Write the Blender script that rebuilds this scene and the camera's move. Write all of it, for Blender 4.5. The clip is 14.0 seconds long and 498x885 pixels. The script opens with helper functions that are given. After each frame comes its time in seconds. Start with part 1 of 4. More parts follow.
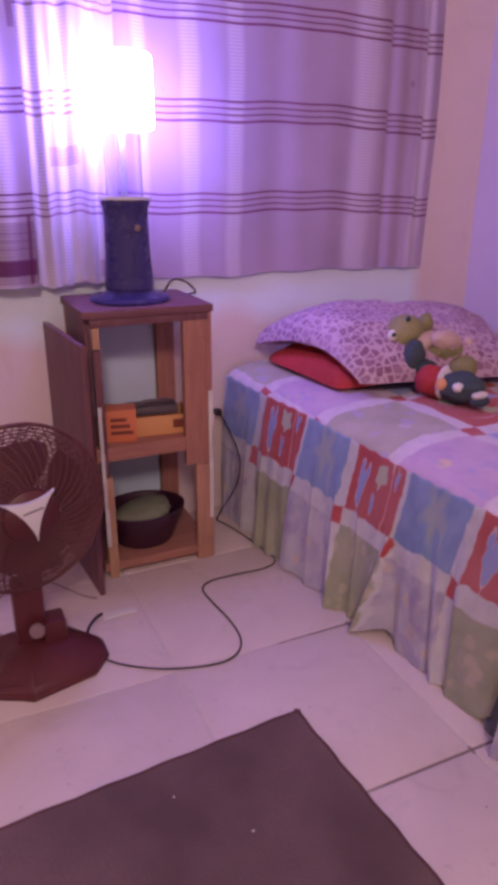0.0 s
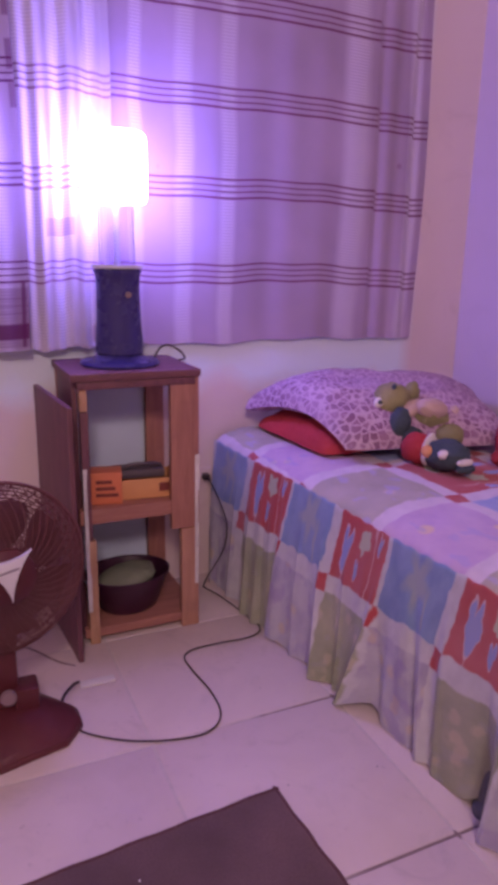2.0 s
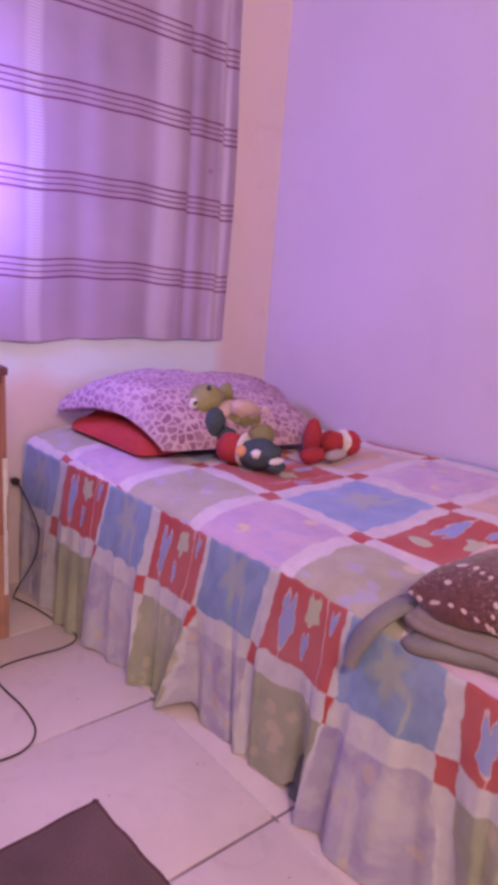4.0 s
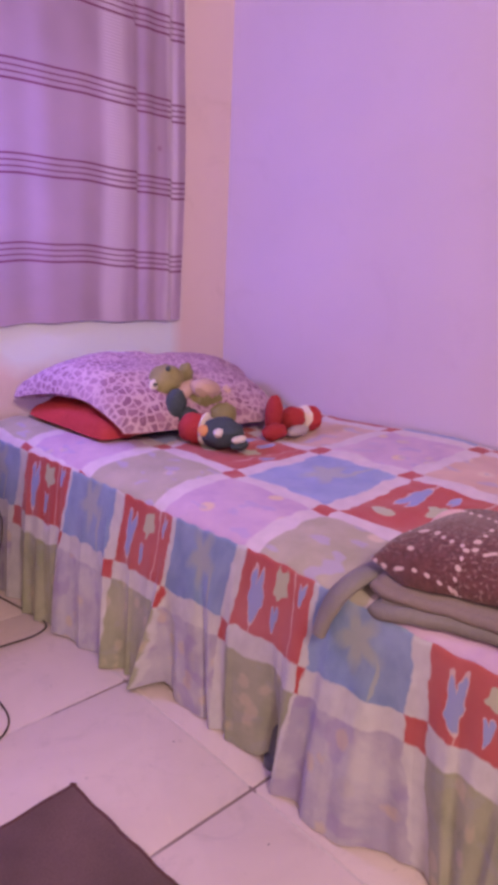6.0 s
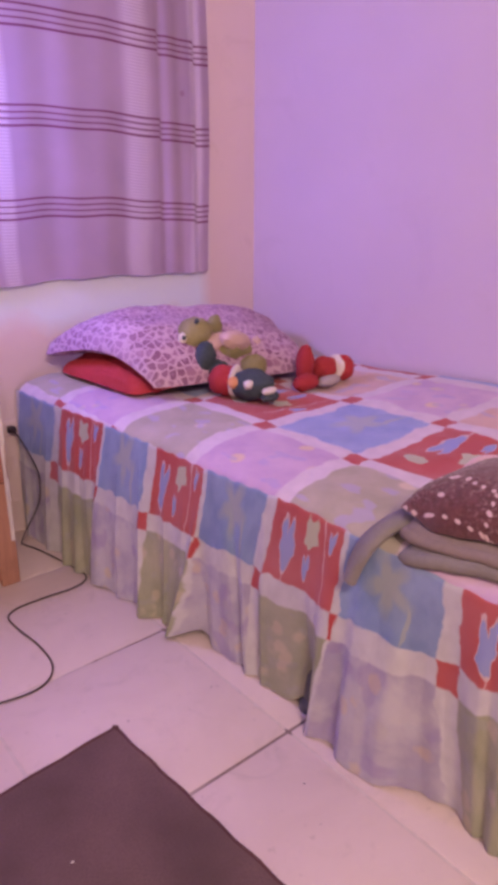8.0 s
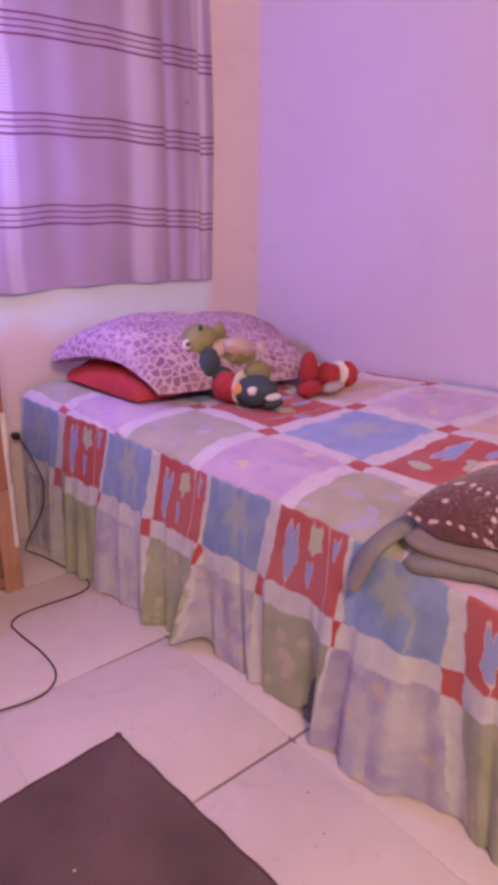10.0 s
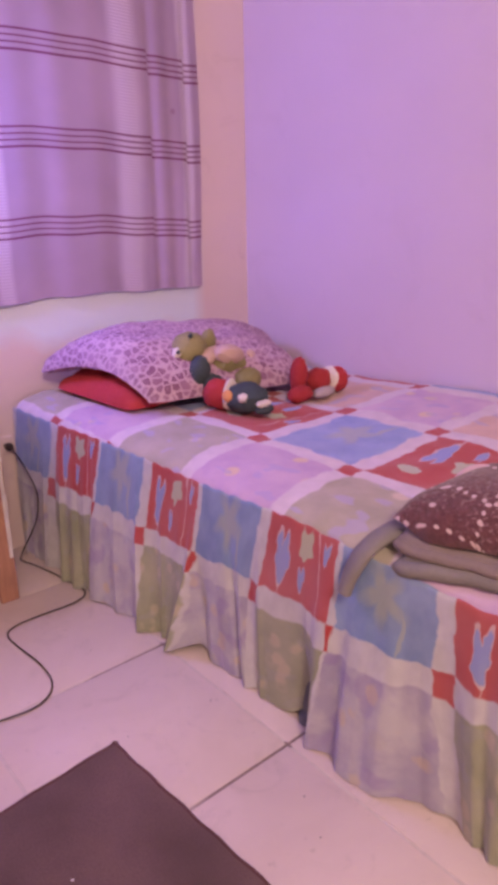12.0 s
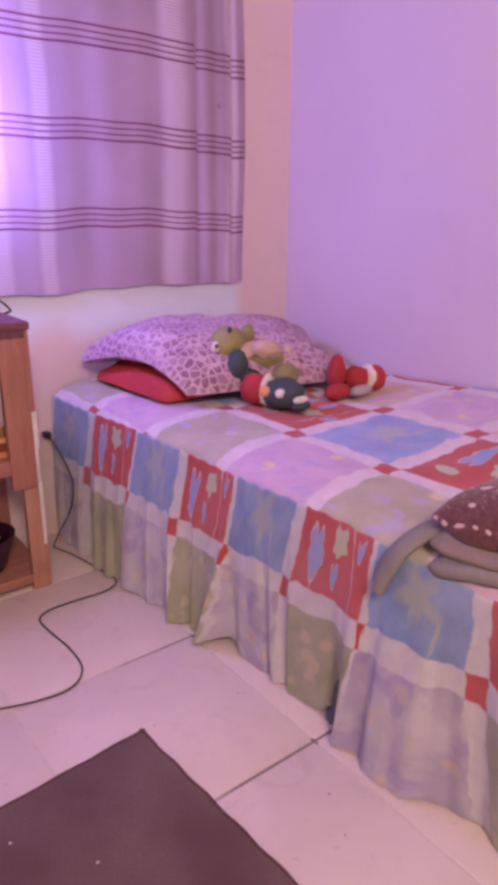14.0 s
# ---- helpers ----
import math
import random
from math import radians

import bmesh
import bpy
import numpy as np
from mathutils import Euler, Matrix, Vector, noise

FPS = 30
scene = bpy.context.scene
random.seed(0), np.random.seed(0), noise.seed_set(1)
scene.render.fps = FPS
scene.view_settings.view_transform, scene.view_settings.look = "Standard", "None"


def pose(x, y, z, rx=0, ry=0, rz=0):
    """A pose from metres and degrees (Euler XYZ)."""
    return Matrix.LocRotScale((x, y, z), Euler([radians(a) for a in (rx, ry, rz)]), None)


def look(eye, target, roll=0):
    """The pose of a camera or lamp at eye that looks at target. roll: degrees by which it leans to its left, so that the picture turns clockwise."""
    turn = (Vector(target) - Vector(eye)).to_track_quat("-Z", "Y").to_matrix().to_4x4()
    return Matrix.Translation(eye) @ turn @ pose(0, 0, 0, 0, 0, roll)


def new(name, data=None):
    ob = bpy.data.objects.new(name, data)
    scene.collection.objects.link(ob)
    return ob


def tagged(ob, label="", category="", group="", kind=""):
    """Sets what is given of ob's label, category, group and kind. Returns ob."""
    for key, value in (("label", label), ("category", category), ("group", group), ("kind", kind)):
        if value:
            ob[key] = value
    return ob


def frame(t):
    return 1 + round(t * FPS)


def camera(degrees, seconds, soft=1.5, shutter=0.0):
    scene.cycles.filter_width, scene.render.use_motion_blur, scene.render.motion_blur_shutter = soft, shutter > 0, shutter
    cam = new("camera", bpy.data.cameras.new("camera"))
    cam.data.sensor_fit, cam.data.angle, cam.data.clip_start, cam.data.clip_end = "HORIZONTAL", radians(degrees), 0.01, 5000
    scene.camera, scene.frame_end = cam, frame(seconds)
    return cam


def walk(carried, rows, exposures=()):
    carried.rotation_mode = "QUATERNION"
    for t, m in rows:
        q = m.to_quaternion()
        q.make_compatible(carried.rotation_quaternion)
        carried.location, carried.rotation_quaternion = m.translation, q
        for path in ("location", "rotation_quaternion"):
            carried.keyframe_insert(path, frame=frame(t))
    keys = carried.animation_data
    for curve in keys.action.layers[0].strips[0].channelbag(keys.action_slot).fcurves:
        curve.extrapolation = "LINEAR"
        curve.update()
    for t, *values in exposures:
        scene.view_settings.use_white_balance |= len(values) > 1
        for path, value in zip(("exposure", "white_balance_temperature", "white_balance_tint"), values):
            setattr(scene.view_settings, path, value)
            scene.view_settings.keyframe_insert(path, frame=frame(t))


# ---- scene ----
cam = camera(39.9, 14.0, soft=5.2)
PATH = [
    (0, (0.135, 0.091, 1.033), (0.916, 1.791, 0.325), 0.3),
    (0.5, (0.126, 0.099, 1.032), (0.822, 1.821, 0.29), 0.4),
    (1, (0.118, 0.087, 1.047), (0.789, 1.856, 0.399), 1.0),
    (1.5, (0.135, 0.086, 1.038), (0.803, 1.891, 0.495), 0.9),
    (2, (0.173, 0.071, 1.018), (0.972, 1.831, 0.505), 1.1),
    (2.5, (0.179, 0.078, 1.016), (1.184, 1.728, 0.497), 1.7),
    (3, (0.18, 0.079, 1.016), (1.309, 1.643, 0.488), 2.2),
    (3.2, (0.174, 0.083, 1.017), (1.346, 1.62, 0.505), 3.0),
    (5.3, (0.172, 0.068, 1.029), (1.483, 1.487, 0.512), 3.7),
    (5.5, (0.169, 0.067, 1.019), (1.482, 1.481, 0.494), 3.1),
    (6, (0.175, 0.073, 1.017), (1.5, 1.471, 0.477), 2.6),
    (6.5, (0.169, 0.066, 1.019), (1.492, 1.471, 0.495), 1.9),
    (7, (0.168, 0.065, 1.02), (1.428, 1.512, 0.458), 1.3),
    (7.5, (0.175, 0.073, 1.017), (1.422, 1.493, 0.36), 0.7),
    (7.7, (0.191, 0.064, 1.01), (1.411, 1.5, 0.339), 0.2),
    (10, (0.192, 0.064, 1.006), (1.405, 1.515, 0.357), 0.2),
    (10.5, (0.196, 0.063, 1.01), (1.364, 1.548, 0.352), -0.6),
    (11, (0.205, 0.046, 1.018), (1.394, 1.531, 0.401), -2.0),
    (11.5, (0.206, 0.046, 1.012), (1.487, 1.443, 0.373), -0.6),
    (12, (0.198, 0.049, 1.017), (1.42, 1.497, 0.377), -0.9),
    (12.5, (0.204, 0.049, 1.008), (1.393, 1.509, 0.334), -1.0),
    (13, (0.189, 0.052, 1.019), (1.398, 1.509, 0.375), 1.2),
    (13.5, (0.188, 0.053, 1.011), (1.327, 1.559, 0.35), -0.6),
    (14, (0.185, 0.056, 1.007), (1.339, 1.558, 0.365), 0.3),
]
walk(cam, [(t, look(eye, target, roll)) for t, eye, target, roll in PATH],
     [(0.0, -0.42, 6450, 18), (0.5, -0.45, 6350, 18), (1.5, -0.50, 6100, 22), (2.0, -0.52, 6150, 25), (2.5, -0.50, 6400, 26), (3.0, -0.20, 6600, 22),
      (3.5, -0.02, 6650, 16), (5.5, 0.06, 6850, 12), (7.5, 0.06, 7000, 10), (11.5, 0.08, 7250, 8), (14.0, 0.10, 7050, 9)])

# ---- world and light ----
world = bpy.data.worlds.new("night")
scene.world = world
world.use_nodes = True
world.node_tree.nodes["Background"].inputs[0].default_value = (0.30, 0.22, 0.34, 1)
world.node_tree.nodes["Background"].inputs[1].default_value = 0.3

LAMP_COLOUR = (0.315, 0.247, 1.0)
LAMP_POWER = 82.0
ROOM_COLOUR = (1.0, 0.73, 0.65)
ROOM_POWER = 61.0


def lamp(name, kind, m, power, colour, size=0.2):
    data = bpy.data.lights.new(name, kind)
    data.energy, data.color = power, colour
    if kind == "AREA":
        data.shape, data.size = "DISK", size
    else:
        data.shadow_soft_size = size
    ob = new(name, data)
    ob.matrix_world = m
    return ob


# added room light: an unseen source assumed high behind the camera
lamp("added_room_light", "AREA", look((-0.25, -1.25, 2.40), (0.5, 0.6, 0.6)), ROOM_POWER, ROOM_COLOUR, 0.55)


# ---- materials ----
class Net:
    """A short way to write shader nodes; values may be numbers, colours or sockets."""

    def __init__(self, name, rough=0.6, metal=0.0):
        self.mat = bpy.data.materials.new(name)
        self.mat.use_nodes = True
        self.nt = self.mat.node_tree
        self.bsdf = self.nt.nodes["Principled BSDF"]
        self.bsdf.inputs["Roughness"].default_value = rough
        self.bsdf.inputs["Metallic"].default_value = metal

    def put(self, socket, value):
        if isinstance(value, bpy.types.NodeSocket):
            self.nt.links.new(value, socket)
        elif isinstance(value, tuple):
            socket.default_value = (*value, 1) if len(value) == 3 and socket.type == "RGBA" else value
        else:
            socket.default_value = value

    def math(self, op, a, b=0.0, c=0.0):
        n = self.nt.nodes.new("ShaderNodeMath")
        n.operation = op
        for s, v in zip(n.inputs, (a, b, c)):
            self.put(s, v)
        return n.outputs[0]

    def mix(self, fac, a, b, how="MIX"):
        n = self.nt.nodes.new("ShaderNodeMix")
        n.data_type, n.blend_type = "RGBA", how
        self.put(n.inputs[0], fac), self.put(n.inputs[6], a), self.put(n.inputs[7], b)
        return n.outputs[2]

    def coord(self, kind="Object", scale=(1, 1, 1)):
        n = self.nt.nodes.new("ShaderNodeTexCoord")
        m = self.nt.nodes.new("ShaderNodeMapping")
        self.nt.links.new(n.outputs[kind], m.inputs[0])
        m.inputs["Scale"].default_value = scale
        return m.outputs[0]

    def split(self, v):
        n = self.nt.nodes.new("ShaderNodeSeparateXYZ")
        self.put(n.inputs[0], v)
        return n.outputs

    def noise(self, v, scale, detail=3.0, rough=0.5, distort=0.0):
        n = self.nt.nodes.new("ShaderNodeTexNoise")
        self.put(n.inputs["Vector"], v)
        n.inputs["Scale"].default_value, n.inputs["Detail"].default_value = scale, detail
        n.inputs["Roughness"].default_value, n.inputs["Distortion"].default_value = rough, distort
        return n.outputs["Fac"]

    def cells(self, v, scale, feature="F1", random_=1.0):
        n = self.nt.nodes.new("ShaderNodeTexVoronoi")
        n.feature = feature
        self.put(n.inputs["Vector"], v)
        n.inputs["Scale"].default_value, n.inputs["Randomness"].default_value = scale, random_
        return n.outputs

    def step(self, v, lo, hi, a=0.0, b=1.0):
        n = self.nt.nodes.new("ShaderNodeMapRange")
        for s, x in zip(n.inputs, (v, lo, hi, a, b)):
            self.put(s, x)
        return n.outputs[0]

    def bump(self, height, strength=0.3, distance=0.005):
        n = self.nt.nodes.new("ShaderNodeBump")
        n.inputs["Strength"].default_value, n.inputs["Distance"].default_value = strength, distance
        self.put(n.inputs["Height"], height)
        self.put(self.bsdf.inputs["Normal"], n.outputs[0])

    def colour(self, value):
        self.put(self.bsdf.inputs["Base Color"], value)
        return self

    def set(self, name, value):
        self.put(self.bsdf.inputs[name], value)
        return self


def plain(name, colour, rough=0.6, grain=60, amount=0.25, metal=0.0, relief=0.15, blotch=4.0):
    """A surface of one colour with fine grain, blotches and a little relief."""
    n = Net(name, rough, metal)
    v = n.coord()
    fine, wide = n.noise(v, grain, 4), n.noise(v, blotch, 3)
    dark = tuple(c * (1 - amount) for c in colour)
    light = tuple(min(1, c * (1 + amount * 0.5)) for c in colour)
    base = n.mix(n.step(wide, 0.3, 0.7), dark, light)
    n.colour(n.mix(n.step(fine, 0.35, 0.75, 0, amount), base, dark))
    n.set("Roughness", n.step(fine, 0.3, 0.7, rough - 0.08, min(1, rough + 0.08)))
    n.bump(fine, relief, 0.002)
    return n.mat


def wall_paint(name, colour, dirt, pale_upper=None):
    n = Net(name, 0.75)
    v = n.coord()
    roller, wide, stain = n.noise(v, 140, 3), n.noise(v, 1.6, 4), n.noise(v, 5.5, 6, 0.65, 0.6)
    base = n.mix(n.step(wide, 0.3, 0.7), colour, tuple(c * 0.93 for c in colour))
    base = n.mix(n.step(stain, 0.56, 0.72, 0, 0.35), base, dirt)
    # a paler tone from about z 0.64 up, with a ragged lower edge
    if pale_upper:
        _, _, z = n.split(v)
        ragged = n.math("ADD", z, n.step(n.noise(v, 4.5, 4), 0.2, 0.8, -0.06, 0.06))
        under = n.math("MULTIPLY", n.step(ragged, 0.60, 0.68), n.step(n.split(v)[0], 1.70, 1.64))
        base = n.mix(under, base, pale_upper)
    n.colour(base)
    n.bump(n.math("ADD", roller, n.math("MULTIPLY", wide, 2.0)), 0.12, 0.004)
    return n.mat


def wood(name, light, dark, axis="Z", rough=0.55):
    n = Net(name, rough)
    scale = {"X": (1.5, 14, 14), "Y": (14, 1.5, 14), "Z": (14, 14, 1.5)}[axis]
    v = n.coord("Object", scale)
    grain, fibre, worn = n.noise(v, 3, 6, 0.6, 0.8), n.noise(v, 16, 3), n.noise(n.coord(), 9, 5, 0.6)
    base = n.mix(n.step(grain, 0.3, 0.7), dark, light)
    base = n.mix(n.step(fibre, 0.5, 0.8, 0, 0.4), base, dark)
    n.colour(n.mix(n.step(worn, 0.6, 0.75, 0, 0.35), base, tuple(c * 0.5 for c in dark)))
    n.bump(n.math("ADD", grain, fibre), 0.2, 0.002)
    return n.mat


def tile_mat():
    n = Net("glazed_floor_tile", 0.35)
    v = n.coord("Object")
    info = n.nt.nodes.new("ShaderNodeObjectInfo")
    shift = n.nt.nodes.new("ShaderNodeVectorMath")
    shift.operation = "ADD"
    n.nt.links.new(v, shift.inputs[0])
    n.nt.links.new(info.outputs["Location"], shift.inputs[1])
    w = shift.outputs[0]
    cloud, fine, smear = n.noise(w, 3.2, 5, 0.6, 0.5), n.noise(w, 45, 4), n.noise(w, 8, 6, 0.7, 1.2)
    base = n.mix(n.step(cloud, 0.3, 0.7), (0.72, 0.61, 0.575), (0.63, 0.525, 0.49))
    base = n.mix(n.step(smear, 0.55, 0.75, 0, 0.35), base, (0.42, 0.36, 0.34))
    base = n.mix(n.step(fine, 0.66, 0.74, 0, 0.3), base, (0.35, 0.29, 0.27))
    base = n.mix(n.math("MULTIPLY", info.outputs["Random"], 0.07), base, (0.5, 0.45, 0.42))
    n.colour(base)
    n.set("Roughness", n.step(smear, 0.3, 0.75, 0.42, 0.72))
    n.bump(fine, 0.05, 0.001)
    return n.mat


def grout():
    """Pale tile joints, blackened with dirt in the trodden part beside the bed."""
    n = Net("tile_grout", 0.9)
    v = n.coord()
    x, y, _ = n.split(v)
    patchy = n.noise(v, 7, 4, 0.6)
    joint = n.math("MAXIMUM", n.step(n.math("ABSOLUTE", n.math("SUBTRACT", y, 0.855)), 0.012, 0.008), n.step(n.math("ABSOLUTE", n.math("SUBTRACT", y, 1.305)), 0.012, 0.008))
    dirt = n.math("MULTIPLY", n.step(x, 0.66, 0.78), n.step(n.math("ADD", patchy, n.step(y, 1.3, 0.9, 0, 0.35)), 0.42, 0.52))
    dirt = n.math("MULTIPLY", dirt, joint)
    base = n.mix(n.step(n.noise(v, 60, 3), 0.3, 0.7), (0.58, 0.51, 0.48), (0.66, 0.58, 0.55))
    n.colour(n.mix(dirt, base, (0.25, 0.185, 0.175)))
    return n.mat


def patchwork():
    """Printed patchwork cotton: one patch to a unit of UV, pale borders between patches and red diamonds where they cross."""
    n = Net("patchwork_cotton", 0.85)
    uv = n.coord("UV")
    wob = n.noise(uv, 3.2, 3)
    wob2 = n.noise(n.coord("UV", (1, 1.1, 1)), 6.1, 2)
    u0, v0, _ = n.split(uv)
    u = n.math("ADD", u0, n.step(wob, 0, 1, -0.07, 0.07))
    v = n.math("ADD", v0, n.step(wob2, 0, 1, -0.06, 0.06))
    iu, iv = n.math("FLOOR", u), n.math("FLOOR", v)
    fu, fv = n.math("SUBTRACT", u, iu), n.math("SUBTRACT", v, iv)
    du = n.math("MINIMUM", fu, n.math("SUBTRACT", 1.0, fu))
    dv = n.math("MINIMUM", fv, n.math("SUBTRACT", 1.0, fv))
    odd_u = n.math("FLOORED_MODULO", iu, 2.0)
    odd_v = n.math("FLOORED_MODULO", iv, 2.0)
    flat = n.nt.nodes.new("ShaderNodeCombineXYZ")
    n.put(flat.inputs[0], u0), n.put(flat.inputs[1], v0)
    p = flat.outputs[0]
    blot, fade = n.noise(p, 2.7, 4, 0.6), n.noise(p, 9, 3)
    flower = n.cells(p, 3.3)
    bloom = n.math("MULTIPLY", n.step(flower[0], 0.25, 0.17), n.step(n.split(flower[1])[0], 0.25, 0.3))
    heart = n.step(flower[0], 0.08, 0.05)
    wav = n.step(n.noise(p, 9, 2), 0.2, 0.8, -0.010, 0.010)

    def oval(cv, cu, rv, ru):
        a = n.math("DIVIDE", n.math("SUBTRACT", n.math("ADD", fv, wav), cv), rv)
        b = n.math("DIVIDE", n.math("SUBTRACT", n.math("SUBTRACT", fu, wav), cu), ru)
        return n.math("ADD", n.math("MULTIPLY", a, a), n.math("MULTIPLY", b, b))

    def tulip_at(cv, cu, rv, ru):
        """Two pointed petals that lean apart and join below."""
        a = n.math("ABSOLUTE", n.math("DIVIDE", n.math("SUBTRACT", n.math("ADD", fv, wav), cv), rv))
        b = n.math("DIVIDE", n.math("SUBTRACT", fu, cu), ru)
        q = n.math("DIVIDE", n.math("SUBTRACT", a, n.math("SUBTRACT", 0.37, n.math("MULTIPLY", b, 0.24))), 0.48)
        return n.math("ADD", n.math("MULTIPLY", q, q), n.math("MULTIPLY", b, b))

    def bloom_at(cv, cu, r, lobes, depth):
        """A flower with rounded petals round its middle."""
        a = n.math("DIVIDE", n.math("SUBTRACT", n.math("ADD", fv, wav), cv), r)
        b = n.math("DIVIDE", n.math("SUBTRACT", n.math("SUBTRACT", fu, wav), cu), r)
        turn = n.math("MULTIPLY", n.math("ARCTAN2", a, b), lobes)
        rim = n.math("ADD", 1.0 - depth, n.math("MULTIPLY", n.math("COSINE", turn), depth))
        return n.math("DIVIDE", n.math("SQRT", n.math("ADD", n.math("MULTIPLY", a, a), n.math("MULTIPLY", b, b))), rim)

    tulip = n.math("MINIMUM", tulip_at(0.71, 0.66, 0.088, 0.18), tulip_at(0.45, 0.76, 0.042, 0.085))
    tulip = n.math("MINIMUM", tulip, tulip_at(0.15, 0.50, 0.042, 0.07))
    posy = n.math("MINIMUM", bloom_at(0.41, 0.52, 0.105, 5.0, 0.15), oval(0.72, 0.30, 0.10, 0.055))
    leaf = n.noise(n.coord("UV", (3.4, 2.0, 1)), 2.1, 1.5, 0.4)
    red = n.mix(n.step(blot, 0.3, 0.7), (0.41, 0.058, 0.06), (0.48, 0.078, 0.078))
    stem = n.math("MULTIPLY", n.step(n.math("ABSOLUTE", n.math("SUBTRACT", n.math("ADD", fv, wav), 0.70)), 0.013, 0.007), n.step(fu, 0.78, 0.80))
    stem = n.math("MAXIMUM", stem, n.math("MULTIPLY", n.step(n.math("ABSOLUTE", n.math("SUBTRACT", n.math("ADD", fv, n.math("MULTIPLY", fu, 0.12)), 0.30)), 0.011, 0.006), n.step(fu, 0.2, 0.25)))
    red = n.mix(n.math("MULTIPLY", stem, 0.6), red, (0.66, 0.50, 0.50))
    red = n.mix(n.step(tulip, 1.45, 1.3, 0, 0.7), red, (0.66, 0.58, 0.60))
    red = n.mix(n.step(tulip, 1.1, 0.95), red, (0.27, 0.32, 0.60))
    red = n.mix(n.step(posy, 1.08, 0.95), red, (0.46, 0.48, 0.35))
    blue = n.mix(n.step(blot, 0.35, 0.65), (0.20, 0.285, 0.56), (0.31, 0.39, 0.66))
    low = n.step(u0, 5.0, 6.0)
    # darker, cooler blue on the skirt: lens tint mixed into the colour
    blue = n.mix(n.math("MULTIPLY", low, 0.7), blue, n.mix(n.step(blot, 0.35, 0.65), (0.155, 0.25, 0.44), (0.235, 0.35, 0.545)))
    star = n.math("MINIMUM", bloom_at(0.52, 0.58, 0.22, 5.0, 0.26), oval(0.34, 0.76, 0.022, 0.17))
    blue = n.mix(n.step(star, 1.25, 0.6, 0, 0.6), blue, (0.42, 0.45, 0.36))
    lilac = n.mix(n.step(blot, 0.35, 0.65), (0.50, 0.34, 0.55), (0.63, 0.46, 0.61))
    lilac = n.mix(n.math("MULTIPLY", bloom, 0.75), lilac, (0.74, 0.60, 0.36))
    lilac = n.mix(n.math("MULTIPLY", n.step(leaf, 0.6, 0.66), 0.5), lilac, (0.38, 0.33, 0.62))
    beige = n.mix(n.step(blot, 0.35, 0.65), (0.37, 0.345, 0.265), (0.47, 0.425, 0.35))
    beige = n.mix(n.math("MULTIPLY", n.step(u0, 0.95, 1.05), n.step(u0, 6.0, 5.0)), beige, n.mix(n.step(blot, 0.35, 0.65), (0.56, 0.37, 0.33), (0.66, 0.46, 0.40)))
    beige = n.mix(n.math("MULTIPLY", bloom, 0.7), beige, (0.72, 0.60, 0.48))
    beige = n.mix(n.math("MULTIPLY", heart, 0.5), beige, (0.40, 0.38, 0.28))
    beige = n.mix(n.math("MULTIPLY", n.step(leaf, 0.6, 0.64), 0.6), beige, (0.42, 0.38, 0.62))
    # the skirt's print differs; its grey-green shift also holds lens tint and weaker light (its UV lies ten patches on)
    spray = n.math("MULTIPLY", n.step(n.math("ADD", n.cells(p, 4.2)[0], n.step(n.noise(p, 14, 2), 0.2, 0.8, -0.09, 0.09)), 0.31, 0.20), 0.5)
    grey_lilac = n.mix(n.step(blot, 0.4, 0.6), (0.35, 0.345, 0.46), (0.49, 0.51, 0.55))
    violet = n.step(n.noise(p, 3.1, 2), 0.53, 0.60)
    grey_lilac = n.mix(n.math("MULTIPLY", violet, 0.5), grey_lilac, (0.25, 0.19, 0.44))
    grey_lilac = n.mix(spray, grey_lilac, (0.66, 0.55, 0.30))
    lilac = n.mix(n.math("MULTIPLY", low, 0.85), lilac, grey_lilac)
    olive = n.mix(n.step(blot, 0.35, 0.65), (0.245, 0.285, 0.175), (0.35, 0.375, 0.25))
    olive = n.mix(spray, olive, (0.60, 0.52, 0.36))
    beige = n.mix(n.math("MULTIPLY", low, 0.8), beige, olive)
    vivid = n.mix(odd_v, red, blue)
    pale = n.mix(odd_v, beige, lilac)
    col = n.mix(odd_u, vivid, pale)
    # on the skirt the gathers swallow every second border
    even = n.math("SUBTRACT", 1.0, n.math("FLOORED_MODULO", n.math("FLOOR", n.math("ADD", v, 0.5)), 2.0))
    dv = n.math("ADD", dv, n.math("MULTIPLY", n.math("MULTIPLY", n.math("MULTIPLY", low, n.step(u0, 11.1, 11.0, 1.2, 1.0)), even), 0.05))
    strip = n.math("MAXIMUM", n.step(du, 0.085, 0.07), n.step(dv, 0.085, 0.07))
    white = n.mix(n.step(fade, 0.3, 0.7), (0.70, 0.61, 0.68), (0.60, 0.52, 0.60))
    # skirt borders are greyed to carry the cooler tint and dimmer light
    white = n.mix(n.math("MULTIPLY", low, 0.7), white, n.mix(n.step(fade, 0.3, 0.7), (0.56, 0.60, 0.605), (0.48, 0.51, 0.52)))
    col = n.mix(strip, col, white)
    corner = n.step(n.math("MAXIMUM", du, dv), 0.085, 0.07)
    col = n.mix(corner, col, (0.44, 0.048, 0.052))
    wash = n.noise(p, 1.1, 4)
    col = n.mix(n.step(wash, 0.4, 0.75, 0, 0.18), col, (0.6, 0.54, 0.6))
    n.colour(col)
    weave = n.noise(p, 160, 2)
    n.bump(n.math("ADD", weave, n.math("MULTIPLY", n.noise(p, 6, 4), 3.0)), 0.25, 0.004)
    n.set("Sheen Weight", 0.15)
    return n.mat


